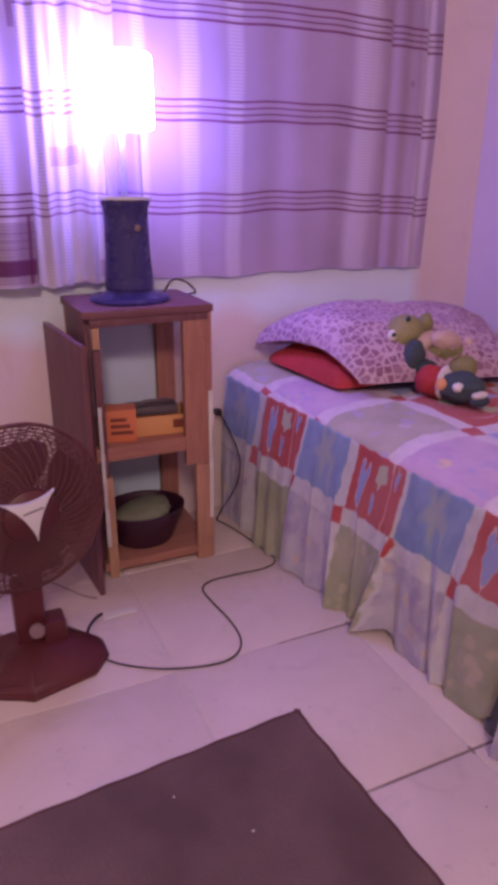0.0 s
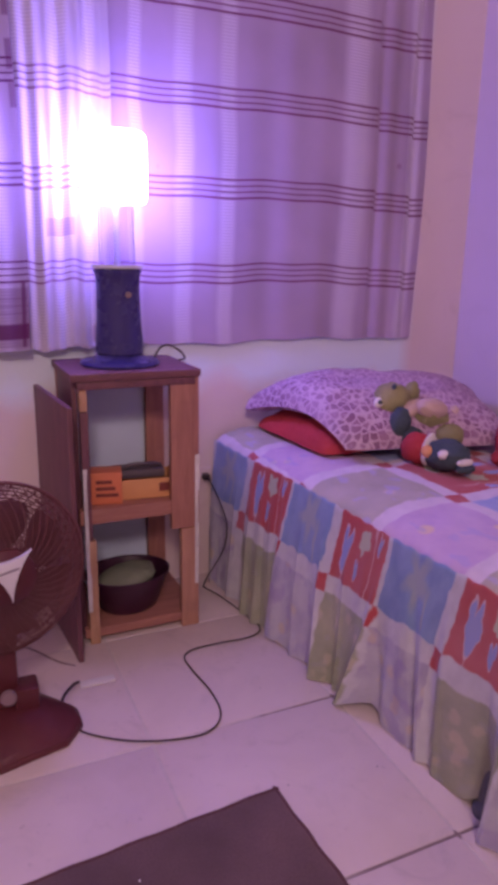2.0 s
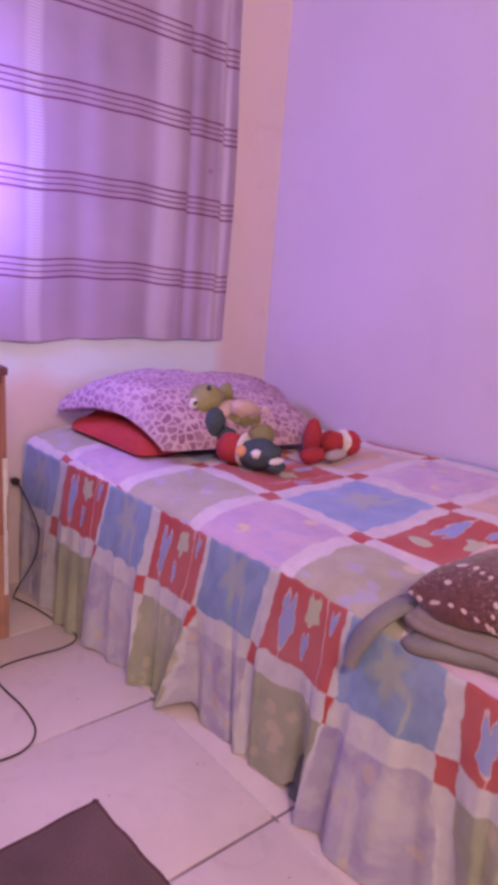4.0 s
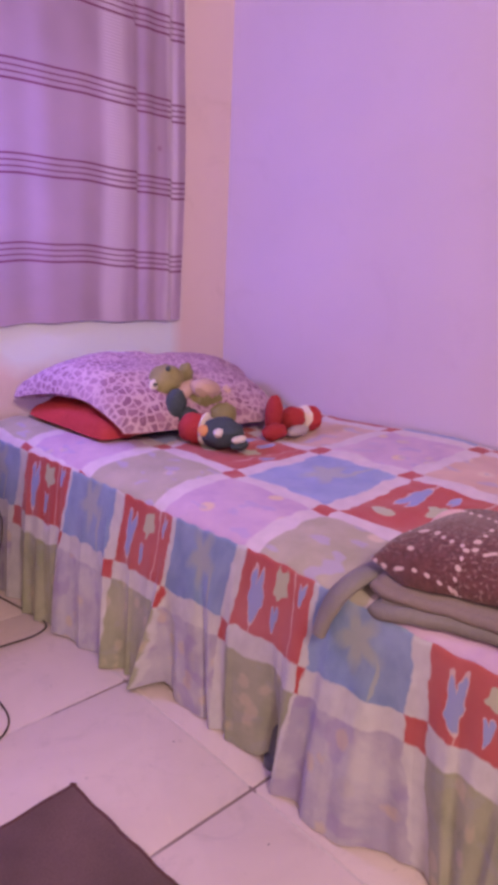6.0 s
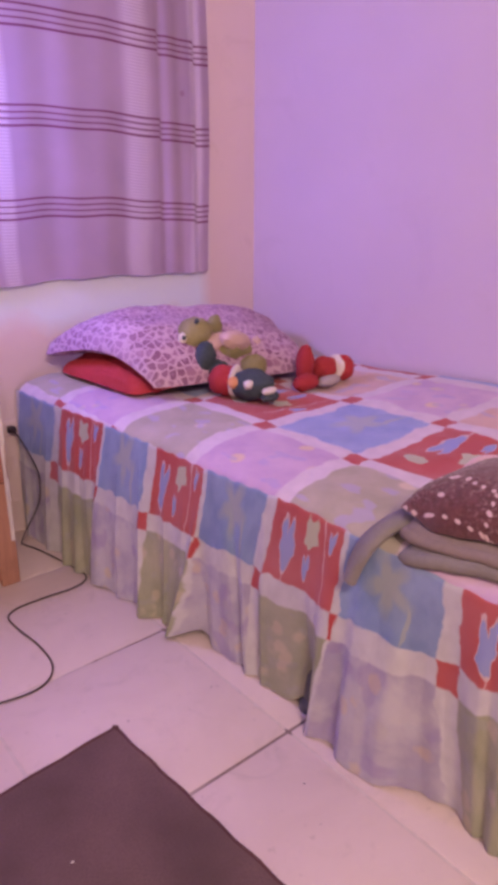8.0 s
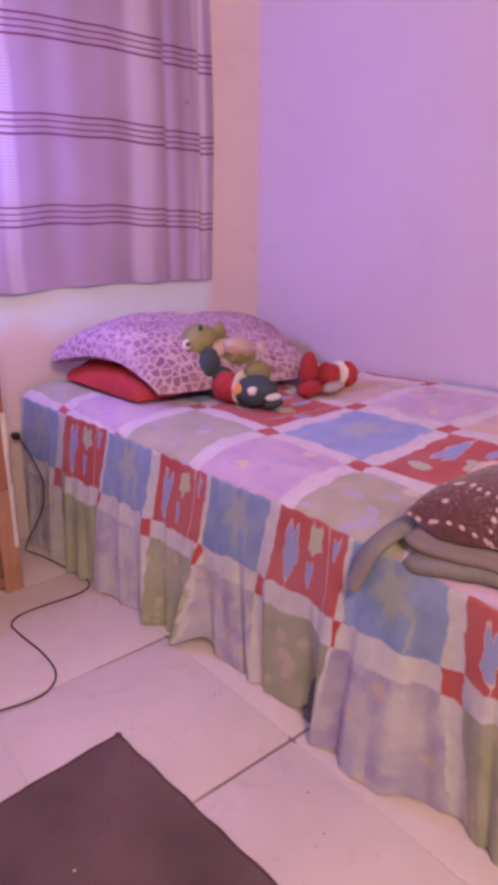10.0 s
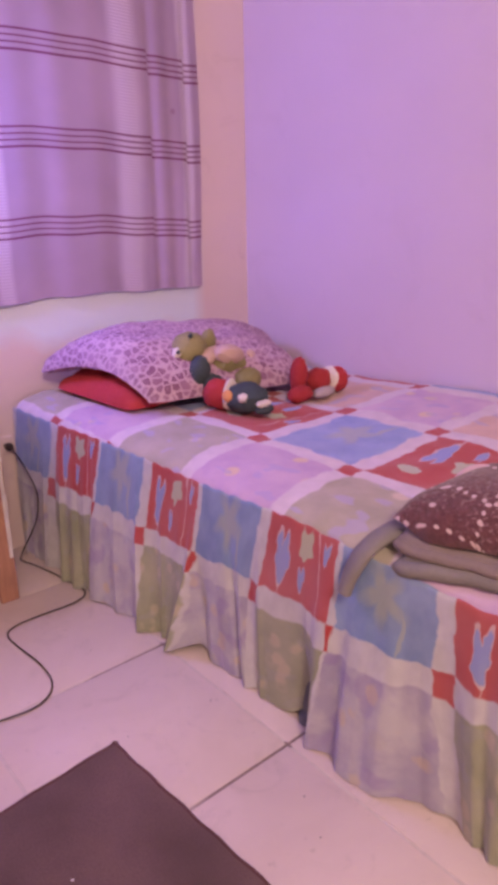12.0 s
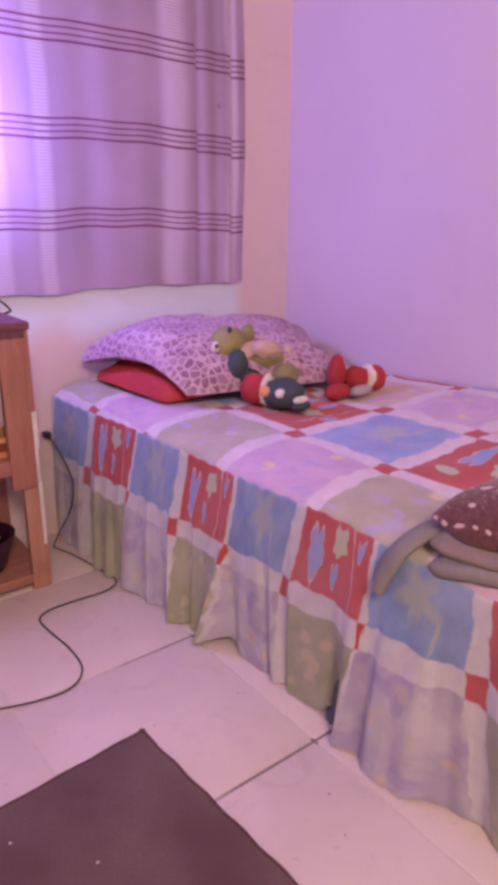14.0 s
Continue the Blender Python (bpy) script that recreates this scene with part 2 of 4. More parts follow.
def striped_curtain(name, ground, line, sheer, bands, checks=()):
    """Cotton curtain: groups of four woven lines, paler ribbed bands hanging down. UV is in metres: bands at (x, half width), darker checks at (x0, x1, z0, z1, strength)."""
    n = Net(name, 0.85)
    uv = n.coord("UV")
    u, v, _ = n.split(uv)
    fade, fine = n.noise(uv, 3.5, 4), n.noise(n.coord("UV", (260, 60, 1)), 1.0, 2)
    col = n.mix(n.step(fade, 0.3, 0.7), ground, tuple(c * 0.8 for c in ground))
    drift = n.step(n.noise(n.coord("UV", (0.2, 2.2, 1)), 1.5, 1), 0, 1, -0.02, 0.02)
    ub = n.math("ADD", u, drift)
    in_band = None
    for c, w in bands:
        one = n.step(n.math("ABSOLUTE", n.math("SUBTRACT", ub, c)), w * 1.1, w * 0.5)
        in_band = one if in_band is None else n.math("MAXIMUM", in_band, one)
    rib = n.step(n.math("SINE", n.math("MULTIPLY", v, 760.0)), -0.3, 0.5, 0.45, 1.0)
    col = n.mix(n.math("MULTIPLY", in_band, rib), col, sheer)
    g = n.math("FLOORED_MODULO", n.math("SUBTRACT", v, 0.9425), 0.2365)
    lines = None
    for k, (c, w) in enumerate(((0.006, 0.0026), (0.023, 0.0016), (0.039, 0.0016), (0.056, 0.0022))):
        one = n.step(n.math("ABSOLUTE", n.math("SUBTRACT", g, c)), w + 0.0012, w)
        lines = one if lines is None else n.math("MAXIMUM", lines, one)
    for x0, x1, z0, z1, strength in checks:
        inside = n.math("MULTIPLY", n.math("MULTIPLY", n.step(u, x0, x0 + 0.004), n.step(u, x1, x1 - 0.004)),
                        n.math("MULTIPLY", n.step(v, z0, z0 + 0.004), n.step(v, z1, z1 - 0.004)))
        col = n.mix(n.math("MULTIPLY", inside, strength), col, line)
    col = n.mix(n.math("MULTIPLY", lines, 0.9), col, line)
    spot = n.cells(uv, 9)
    col = n.mix(n.math("MULTIPLY", n.step(spot[0], 0.10, 0.05), n.step(n.split(spot[1])[0], 0.75, 0.8, 0, 0.35)), col, line)
    n.colour(col)
    n.bump(n.math("ADD", fine, rib), 0.12, 0.002)
    # light passes through the thin cloth
    thin = n.nt.nodes.new("ShaderNodeBsdfTranslucent")
    n.put(thin.inputs[0], col)
    blend = n.nt.nodes.new("ShaderNodeMixShader")
    blend.inputs[0].default_value = 0.3
    n.nt.links.new(n.bsdf.outputs[0], blend.inputs[1])
    n.nt.links.new(thin.outputs[0], blend.inputs[2])
    n.nt.links.new(blend.outputs[0], n.nt.nodes["Material Output"].inputs[0])
    return n.mat


def spotted_fleece():
    n = Net("spotted_fleece", 0.95)
    v = n.coord("UV")
    fur = n.noise(v, 70, 5, 0.7)
    base = n.mix(n.step(fur, 0.3, 0.7), (0.075, 0.023, 0.029), (0.165, 0.058, 0.064))
    flecks = n.math("MULTIPLY", n.step(n.noise(v, 130, 2), 0.56, 0.64), n.step(n.noise(v, 7, 2), 0.42, 0.58))
    base = n.mix(n.math("MULTIPLY", flecks, 0.45), base, (0.44, 0.31, 0.30))
    sway = n.step(n.noise(v, 9, 2), 0, 1, -0.03, 0.03)
    a, b, _ = n.split(v)
    a, b = n.math("ADD", a, sway), n.math("SUBTRACT", b, sway)

    def row(p, q, gap, pitch, r):
        """Dots strung along lines that lie gap apart."""
        x = n.math("SUBTRACT", n.math("FLOORED_MODULO", p, gap), gap / 2)
        y = n.math("SUBTRACT", n.math("FLOORED_MODULO", q, pitch), pitch / 2)
        far = n.math("SQRT", n.math("ADD", n.math("MULTIPLY", x, x), n.math("MULTIPLY", y, y)))
        return n.step(n.math("SUBTRACT", far, n.step(n.noise(v, 40, 1), 0.3, 0.7, -0.0018, 0.0018)), r + 0.001, r - 0.001)

    dot = n.math("MAXIMUM", row(a, b, 0.105, 0.021, 0.0048), row(b, a, 0.15, 0.024, 0.0052))
    big = n.cells(v, 17, random_=0.8)
    dot = n.math("MAXIMUM", dot, n.math("MULTIPLY", n.step(big[0], 0.16, 0.12), n.step(n.split(big[1])[0], 0.55, 0.57)))
    n.colour(n.mix(dot, base, (0.60, 0.45, 0.45)))
    n.bump(fur, 0.6, 0.006)
    n.set("Sheen Weight", 0.3)
    return n.mat


def animal_print():
    n = Net("lilac_spotted_cotton", 0.85)
    v = n.coord()
    bent = n.nt.nodes.new("ShaderNodeVectorMath")
    bent.operation = "MULTIPLY_ADD"
    warp = n.nt.nodes.new("ShaderNodeTexNoise")
    n.put(warp.inputs["Vector"], v)
    warp.inputs["Scale"].default_value, warp.inputs["Detail"].default_value = 42, 2
    n.nt.links.new(warp.outputs["Color"], bent.inputs[0])
    bent.inputs[1].default_value = (0.010, 0.010, 0.010)
    n.nt.links.new(v, bent.inputs[2])
    w = bent.outputs[0]
    near = n.cells(w, 44, random_=0.75)
    edge = n.cells(w, 44, "DISTANCE_TO_EDGE", 0.75)[0]
    size = n.step(n.split(near[1])[1], 0, 1, 0.05, 0.15)
    blotch = n.step(n.math("SUBTRACT", edge, size), -0.03, 0.05)
    worn = n.step(n.noise(v, 4, 3), 0.3, 0.65, 0.55, 1.0)
    core = n.math("MULTIPLY", n.step(near[0], 0.26, 0.10), n.step(n.split(near[1])[2], 0.4, 0.6, 0, 0.6))
    pale = n.mix(n.step(n.noise(v, 5, 3), 0.3, 0.7), (0.60, 0.42, 0.52), (0.50, 0.34, 0.45))
    spot = n.mix(n.step(n.split(near[1])[0], 0.2, 0.8), (0.23, 0.10, 0.19), (0.34, 0.18, 0.29))
    col = n.mix(n.math("MULTIPLY", blotch, worn), pale, spot)
    col = n.mix(core, col, (0.46, 0.29, 0.42))
    n.colour(col)
    n.bump(n.noise(v, 9, 5), 0.25, 0.01)
    return n.mat


M_WALL_W = wall_paint("cream_wall_paint", (0.72, 0.64, 0.60), (0.46, 0.38, 0.36))
M_WALL_N = wall_paint("cream_wall_with_pale_upper", (0.76, 0.62, 0.60), (0.54, 0.42, 0.39), (0.72, 0.79, 0.86))
M_WALL_E = wall_paint("pale_lilac_wall_paint", (0.665, 0.568, 0.685), (0.58, 0.485, 0.59))
M_CEIL = wall_paint("white_ceiling_paint", (0.78, 0.75, 0.73), (0.6, 0.55, 0.5))
M_GROUT = grout()
M_TILE = tile_mat()
M_PATCH = patchwork()
M_CURT = striped_curtain("striped_curtain_cloth", (0.61, 0.46, 0.62), (0.22, 0.04, 0.13), (0.78, 0.68, 0.80),
                         ((0.70, 0.02), (0.835, 0.03), (0.965, 0.028), (1.385, 0.05), (1.60, 0.026)))
M_SHEER = striped_curtain("sheer_curtain_cloth", (0.68, 0.58, 0.70), (0.34, 0.16, 0.30), (0.82, 0.74, 0.84), ((0.42, 0.04), (0.50, 0.03), (0.575, 0.02)),
                          ((0.455, 0.535, 1.06, 1.11, 0.5), (0.575, 0.60, 0.78, 0.83, 0.5)))
COLUMNS = [(x, x + w, 0.776, 0.95, 0.75) for x, w in ((-0.62, 0.012), (-0.4, 0.02), (-0.2, 0.012), (-0.02, 0.02), (0.15, 0.013), (0.18, 0.011), (0.268, 0.011), (0.375, 0.014))]
M_PLAID = striped_curtain("plaid_curtain_cloth", (0.56, 0.44, 0.60), (0.15, 0.02, 0.12), (0.76, 0.66, 0.80), ((0.325, 0.035), (0.17, 0.012), (-0.1, 0.03), (-0.35, 0.04)),
                          [(-0.9, 0.42, 0.776, 0.935, 0.4), (-0.9, 0.42, 0.798, 0.842, 0.9), (-0.9, 0.42, 0.865, 0.871, 0.6), (-0.9, 0.42, 0.884, 0.890, 0.6), (-0.9, 0.42, 0.903, 0.909, 0.6), *COLUMNS,
                           (0.20, 0.28, 1.40, 1.57, 0.85), (0.20, 0.28, 1.25, 1.335, 0.8), (0.20, 0.28, 1.60, 1.80, 0.7), (0.0, 0.185, 1.43, 1.58, 0.75),
                           (0.05, 0.14, 1.28, 1.36, 0.75), (0.05, 0.14, 1.125, 1.20, 0.75), (0.03, 0.115, 0.97, 1.07, 0.7),
                           (0.378, 0.402, 1.445, 1.515, 0.55), (0.378, 0.402, 1.36, 1.42, 0.5), (0.378, 0.402, 1.56, 1.75, 0.55),
                           (-0.2, -0.1, 1.2, 1.36, 0.7), (-0.45, -0.3, 1.42, 1.6, 0.7)])
M_WOOD = wood("reddish_wood", (0.43, 0.195, 0.14), (0.29, 0.12, 0.09))
M_WOOD_X = wood("reddish_wood_boards", (0.43, 0.195, 0.14), (0.29, 0.12, 0.09), "X")
M_WOOD_W = wood("worn_post_wood", (0.48, 0.255, 0.17), (0.34, 0.16, 0.11))
M_TAN = wood("bare_pine", (0.55, 0.33, 0.20), (0.38, 0.20, 0.12))
M_PLUM = wood("plum_stained_board", (0.20, 0.075, 0.09), (0.12, 0.045, 0.06))
M_PLUM_X = wood("plum_stained_top", (0.20, 0.075, 0.09), (0.12, 0.045, 0.06), "X")
M_CHIP = plain("chipped_white_edging", (0.74, 0.70, 0.68), 0.6, 50, 0.35)
M_BACK = plain("grey_blue_hardboard", (0.62, 0.74, 0.86), 0.7, 30, 0.12)
M_MAT = plain("dark_woven_mat", (0.18, 0.110, 0.107), 0.95, 260, 0.45, relief=0.6)
M_MAT_EDGE = plain("mat_binding", (0.12, 0.052, 0.058), 0.9, 200, 0.3)
M_FAN = plain("dark_plum_plastic", (0.105, 0.018, 0.024), 0.46, 30, 0.3)
M_BADGE = plain("dark_blue_badge", (0.04, 0.025, 0.11), 0.35, 30, 0.1)
M_FAN_WIRE = plain("plum_fan_grille", (0.145, 0.045, 0.048), 0.6, 30, 0.3)
M_FAN_CLEAR = plain("plum_fan_blade", (0.13, 0.042, 0.046), 0.5, 30, 0.2)
M_SILVER = plain("silver_badge", (0.72, 0.70, 0.72), 0.35, 30, 0.1)
M_GREY_TXT = plain("grey_print", (0.30, 0.26, 0.30), 0.6)
M_KNOB = plain("greyed_knob", (0.26, 0.17, 0.19), 0.5)
M_CABLE = plain("black_cable", (0.032, 0.016, 0.018), 0.5)
M_ORANGE = plain("orange_carton", (0.68, 0.20, 0.085), 0.5, 30, 0.15)
M_YELLOW = plain("amber_tray", (0.68, 0.33, 0.13), 0.55, 40, 0.2)
M_DARK = plain("dark_things", (0.11, 0.085, 0.10), 0.5, 40, 0.3)
M_CARTON_PRINT = plain("brown_print", (0.20, 0.04, 0.03), 0.6)
M_BOWL = plain("dark_purple_plastic", (0.045, 0.010, 0.030), 0.4, 30, 0.25)
M_GREEN = plain("green_cloth", (0.24, 0.265, 0.18), 0.85, 60, 0.35)
M_LAMP_DARK = plain("dark_blue_lamp_body", (0.042, 0.034, 0.16), 0.26, 30, 0.06, relief=0.03)
M_FLEECE = spotted_fleece()
M_TAUPE = plain("taupe_fleece_binding", (0.265, 0.245, 0.235), 0.95, 160, 0.3, relief=0.5)
M_PALE = plain("pale_pink_fleece_band", (0.66, 0.47, 0.48), 0.95, 160, 0.2, relief=0.5)
M_TAUPE_P = plain("pinkish_taupe_fleece_binding", (0.29, 0.235, 0.225), 0.95, 160, 0.3, relief=0.5)
M_PILLOW = animal_print()
M_RED = plain("red_cotton", (0.50, 0.045, 0.05), 0.85, 90, 0.25, relief=0.4)
M_MATTRESS = plain("mattress_ticking", (0.5, 0.45, 0.45), 0.9)
M_STEEL = plain("grey_painted_steel", (0.12, 0.13, 0.16), 0.5)
M_PL_GREEN = plain("olive_plush", (0.31, 0.28, 0.13), 0.95, 120, 0.35, relief=0.5)
M_PL_PINK = plain("pale_pink_plush", (0.62, 0.44, 0.38), 0.95, 120, 0.2, relief=0.5)
M_PL_NAVY = plain("navy_plush", (0.05, 0.07, 0.085), 0.9, 120, 0.35, relief=0.5)
M_PL_RED = plain("red_plush", (0.41, 0.035, 0.045), 0.9, 120, 0.3, relief=0.5)
M_PL_WHITE = plain("white_plush", (0.72, 0.66, 0.60), 0.9, 120, 0.15)
M_PL_ORANGE = plain("orange_felt", (0.72, 0.34, 0.16), 0.9, 120, 0.15)
M_PL_GREY = plain("grey_plush", (0.42, 0.36, 0.38), 0.9, 120, 0.2)
M_SOCKET = plain("white_plastic", (0.70, 0.66, 0.64), 0.4, 20, 0.08)

glass = Net("clear_lamp_glass", 0.05)
glass.set("Transmission Weight", 1.0).set("IOR", 1.45).colour((0.9, 0.88, 0.95))
M_GLASS = glass.mat
shade = Net("glowing_lamp_shade", 0.6)
shade.colour((0.85, 0.82, 0.9)).set("Emission Color", (*LAMP_COLOUR, 1)).set("Emission Strength", LAMP_POWER)
M_GLOW = shade.mat
# glow for the diffuser of the assumed, unseen ceiling lamp
lit = Net("added_lamp_diffuser", 0.6)
lit.colour((0.8, 0.78, 0.75)).set("Emission Color", (*ROOM_COLOUR, 1)).set("Emission Strength", 2.0)
M_LIT = lit.mat


# ---- mesh helpers ----
def mesh_of(name, bm, mats, smooth=True):
    me = bpy.data.meshes.new(name)
    bm.normal_update()
    bm.to_mesh(me)
    bm.free()
    for m in mats if isinstance(mats, (list, tuple)) else [mats]:
        me.materials.append(m)
    if smooth:
        me.shade_smooth()
        me.set_sharp_from_angle(angle=radians(38))
    return me


def part(name, bm, material, parent, label=""):
    ob = new(name, mesh_of(name, bm, material))
    ob.parent = parent
    if label:
        ob["label"] = label
    return ob


def thing(name, label, category, place=(0, 0, 0), group="", kind="", turn=0.0):
    ob = new(name)
    ob.empty_display_size = 0.05
    ob.matrix_world = pose(*place, 0, 0, turn)
    return tagged(ob, label, category, group, kind)


def box(bm, lo, hi, bevel=0.0, m=None, slot=0):
    made = bmesh.ops.create_cube(bm, size=1.0)["verts"]
    lo, hi = Vector(lo), Vector(hi)
    mid, size = (lo + hi) / 2, hi - lo
    for v in made:
        v.co = Vector((v.co.x * size.x, v.co.y * size.y, v.co.z * size.z)) + mid
    faces = list({f for v in made for f in v.link_faces})
    for f in faces:
        f.material_index = slot
    if bevel:
        edges = list({e for v in made for e in v.link_edges})
        done = bmesh.ops.bevel(bm, geom=edges, offset=bevel, segments=2, affect="EDGES", profile=0.6)
        made = list({v for f in done["faces"] for v in f.verts} | {v for v in made if v.is_valid})
    if m is not None:
        bmesh.ops.transform(bm, matrix=m, verts=made)
    return bm


def lathe(bm, profile, steps=32, m=None, squash=1.0, slot=0):
    """Turns (radius, height) pairs round z."""
    rings = []
    for r, z in profile:
        if r <= 1e-6:
            rings.append([bm.verts.new((0, 0, z))])
        else:
            rings.append([bm.verts.new((r * math.cos(a), r * squash * math.sin(a), z)) for a in (i * math.tau / steps for i in range(steps))])
    for a, b in zip(rings, rings[1:]):
        for i in range(steps):
            j = (i + 1) % steps
            vs = [a[i % len(a)], a[j % len(a)], b[j % len(b)], b[i % len(b)]]
            vs = list(dict.fromkeys(vs))
            if len(vs) > 2:
                bm.faces.new(vs).material_index = slot
    if m is not None:
        bmesh.ops.transform(bm, matrix=m, verts=[v for r in rings for v in r])
    return bm


def smooth_path(points, steps):
    """Catmull-Rom through the points."""
    pts = [Vector(p) for p in points]
    pts = [2 * pts[0] - pts[1], *pts, 2 * pts[-1] - pts[-2]]
    out = []
    for i in range(1, len(pts) - 2):
        a, b, c, d = pts[i - 1:i + 3]
        for k in range(steps):
            t = k / steps
            out.append(0.5 * (2 * b + (c - a) * t + (2 * a - 5 * b + 4 * c - d) * t * t + (3 * b - a - 3 * c + d) * t ** 3))
    return [*out, pts[-2]]


def tube(bm, points, radius, sides=8, closed=False, slot=0):
    pts = [Vector(p) for p in points]
    rings, count = [], len(pts)
    up = Vector((0.013, 0.027, 1))
    for i, p in enumerate(pts):
        a = pts[(i - 1) % count] if closed or i else p
        b = pts[(i + 1) % count] if closed or i < count - 1 else p
        d = (b - a).normalized()
        side = d.cross(up)
        side = side.normalized() if side.length > 1e-4 else Vector((1, 0, 0))
        top = side.cross(d)
        rings.append([bm.verts.new(p + radius * (math.cos(k * math.tau / sides) * side + math.sin(k * math.tau / sides) * top)) for k in range(sides)])
    for i in range(count if closed else count - 1):
        a, b = rings[i], rings[(i + 1) % count]
        for k in range(sides):
            j = (k + 1) % sides
            bm.faces.new((a[k], a[j], b[j], b[k])).material_index = slot
    if not closed:
        bm.faces.new(rings[0][::-1]).material_index = slot
        bm.faces.new(rings[-1]).material_index = slot
    return bm


def sheet(bm, us, vs, place, uv_of, slot=0):
    """A grid over us x vs; place gives the point and uv_of the cloth coordinate."""
    layer = bm.loops.layers.uv.verify()
    grid = [[bm.verts.new(place(u, v)) for v in vs] for u in us]
    for i in range(len(us) - 1):
        for j in range(len(vs) - 1):
            f = bm.faces.new((grid[i][j], grid[i + 1][j], grid[i + 1][j + 1], grid[i][j + 1]))
            f.material_index = slot
            for loop, (a, b) in zip(f.loops, ((i, j), (i + 1, j), (i + 1, j + 1), (i, j + 1))):
                loop[layer].uv = uv_of(us[a], vs[b])
    return bm


def thick(ob, depth, offset=0.0):
    mod = ob.modifiers.new("thickness", "SOLIDIFY")
    mod.thickness, mod.offset = depth, offset
    crisp = ob.modifiers.new("crisp_rim", "EDGE_SPLIT")
    crisp.split_angle = radians(50)
    return ob


def blob(bm, centre, radii, turn=(0, 0, 0), slot=0, lump=0.06, seed=0.0):
    """A stuffed, slightly lumpy ball."""
    made = bmesh.ops.create_uvsphere(bm, u_segments=20, v_segments=12, radius=1.0)["verts"]
    m = pose(*centre, *turn) @ Matrix.Diagonal((*radii, 1))
    for v in made:
        v.co *= 1 + lump * noise.noise(v.co * 2.1 + Vector((seed, seed * 0.7, 3)))
    bmesh.ops.transform(bm, matrix=m, verts=made)
    for f in {f for v in made for f in v.link_faces}:
        f.material_index = slot
    return bm


# ---- the room ----
X0, X1, Y0, Y1, ZC = -1.25, 1.895, -1.7, 2.055, 2.6
T = 0.14


def slab(name, lo, hi, mat, label, category):
    ob = new(name, mesh_of(name, box(bmesh.new(), lo, hi), mat, False))
    return tagged(ob, label, category, kind="structure")


slab("wall_north", (X0 - T, Y1, 0), (X1 + T, Y1 + T, ZC), M_WALL_N, "cream painted plaster wall behind the curtains", "wall")
slab("wall_east", (X1, Y0 - T, 0), (X1 + T, Y1, ZC), M_WALL_E, "plain pale lilac painted wall beside the bed", "wall")
slab("wall_south", (X0 - T, Y0 - T, 0), (X1, Y0, ZC), M_WALL_W, "plain cream wall that closes the room", "wall")
slab("wall_west", (X0 - T, Y0, 0), (X0, Y1, ZC), M_WALL_W, "plain cream side wall of the room", "wall")
slab("ceiling", (X0 - T, Y0 - T, ZC), (X1 + T, Y1 + T, ZC + T), M_CEIL, "plain white painted ceiling", "ceiling")
floor = slab("floor", (X0 - T, Y0 - T, -0.12), (X1 + T, Y1 + T, -0.0016), M_GROUT, "floor of large pale glazed tiles with dark joints", "floor")


# ---- bed ----
EDGE = ((2.05, 0.950), (1.9, 0.958), (1.6, 0.978), (1.3, 1.0), (1.0, 1.01), (0.7, 1.015), (0.4, 1.02), (0.0, 1.02))
FOOT = ((2.05, 0.925), (1.75, 0.935), (1.58, 0.95), (1.42, 0.97), (1.33, 0.985), (1.25, 1.0), (1.1, 1.02), (0.95, 1.028), (0.86, 1.03),
        (0.78, 0.992), (0.66, 1.0), (0.56, 1.06), (0.4, 1.03), (0.0, 1.02))
SEAMS_TOP = (-0.3, -0.08, 0.13, 0.335, 0.552, 0.768, 0.957, 1.163, 1.357, 1.56, 1.79, 2.03)
SEAMS_LOW = (-0.3, -0.08, 0.13, 0.34, 0.556, 0.772, 1.0, 1.202, 1.398, 1.588, 1.818, 2.06)

SEAMS_HEM = (-0.3, -0.08, 0.13, 0.34, 0.54, 0.80, 1.02, 1.243, 1.43, 1.60, 1.83, 2.07)


def along(table, y):
    rows = sorted(table)
    return float(np.interp(y, [r[0] for r in rows], [r[1] for r in rows]))


def seam_z(y):
    return 0.456 + 0.005 * math.sin(y * 9.0) + 0.0022 * math.sin(y * 118 + 4 * math.sin(y * 5)) - 0.006 * max(0.0, 0.9 - y)


def top_point(u, y):
    """u runs from 0 at the hanging edge to 1 at the wall."""
    edge = along(EDGE, y)
    x = edge + (X1 - 0.012 - edge) * u
    inset = min(1.0, (x - edge) / 0.13)
    z = seam_z(y) + (0.5 - seam_z(y)) * math.sqrt(max(0.0, 1 - (1 - inset) ** 2))
    soft = noise.noise(Vector((x * 3.0, y * 3.0, 0.3))) * 0.010 + noise.noise(Vector((x * 8 + y * 5, y * 7 - x * 3, 2.0))) * 0.006 + noise.noise(Vector((x * 24, y * 10, 5.0))) * 0.0022
    k = min(1.0, max(0.0, (1.5 - y) / 0.5))
    rise = 0.030 * min(1.0, max(0.0, (x - 1.25) / 0.6)) * k * k * (3 - 2 * k)
    return Vector((x, y, z + rise + soft * min(1.0, inset + 0.3)))


def bed_z(x, y):
    edge = along(EDGE, y)
    return top_point(min(1.0, max(0.0, (x - edge) / (X1 - 0.012 - edge))), y).z


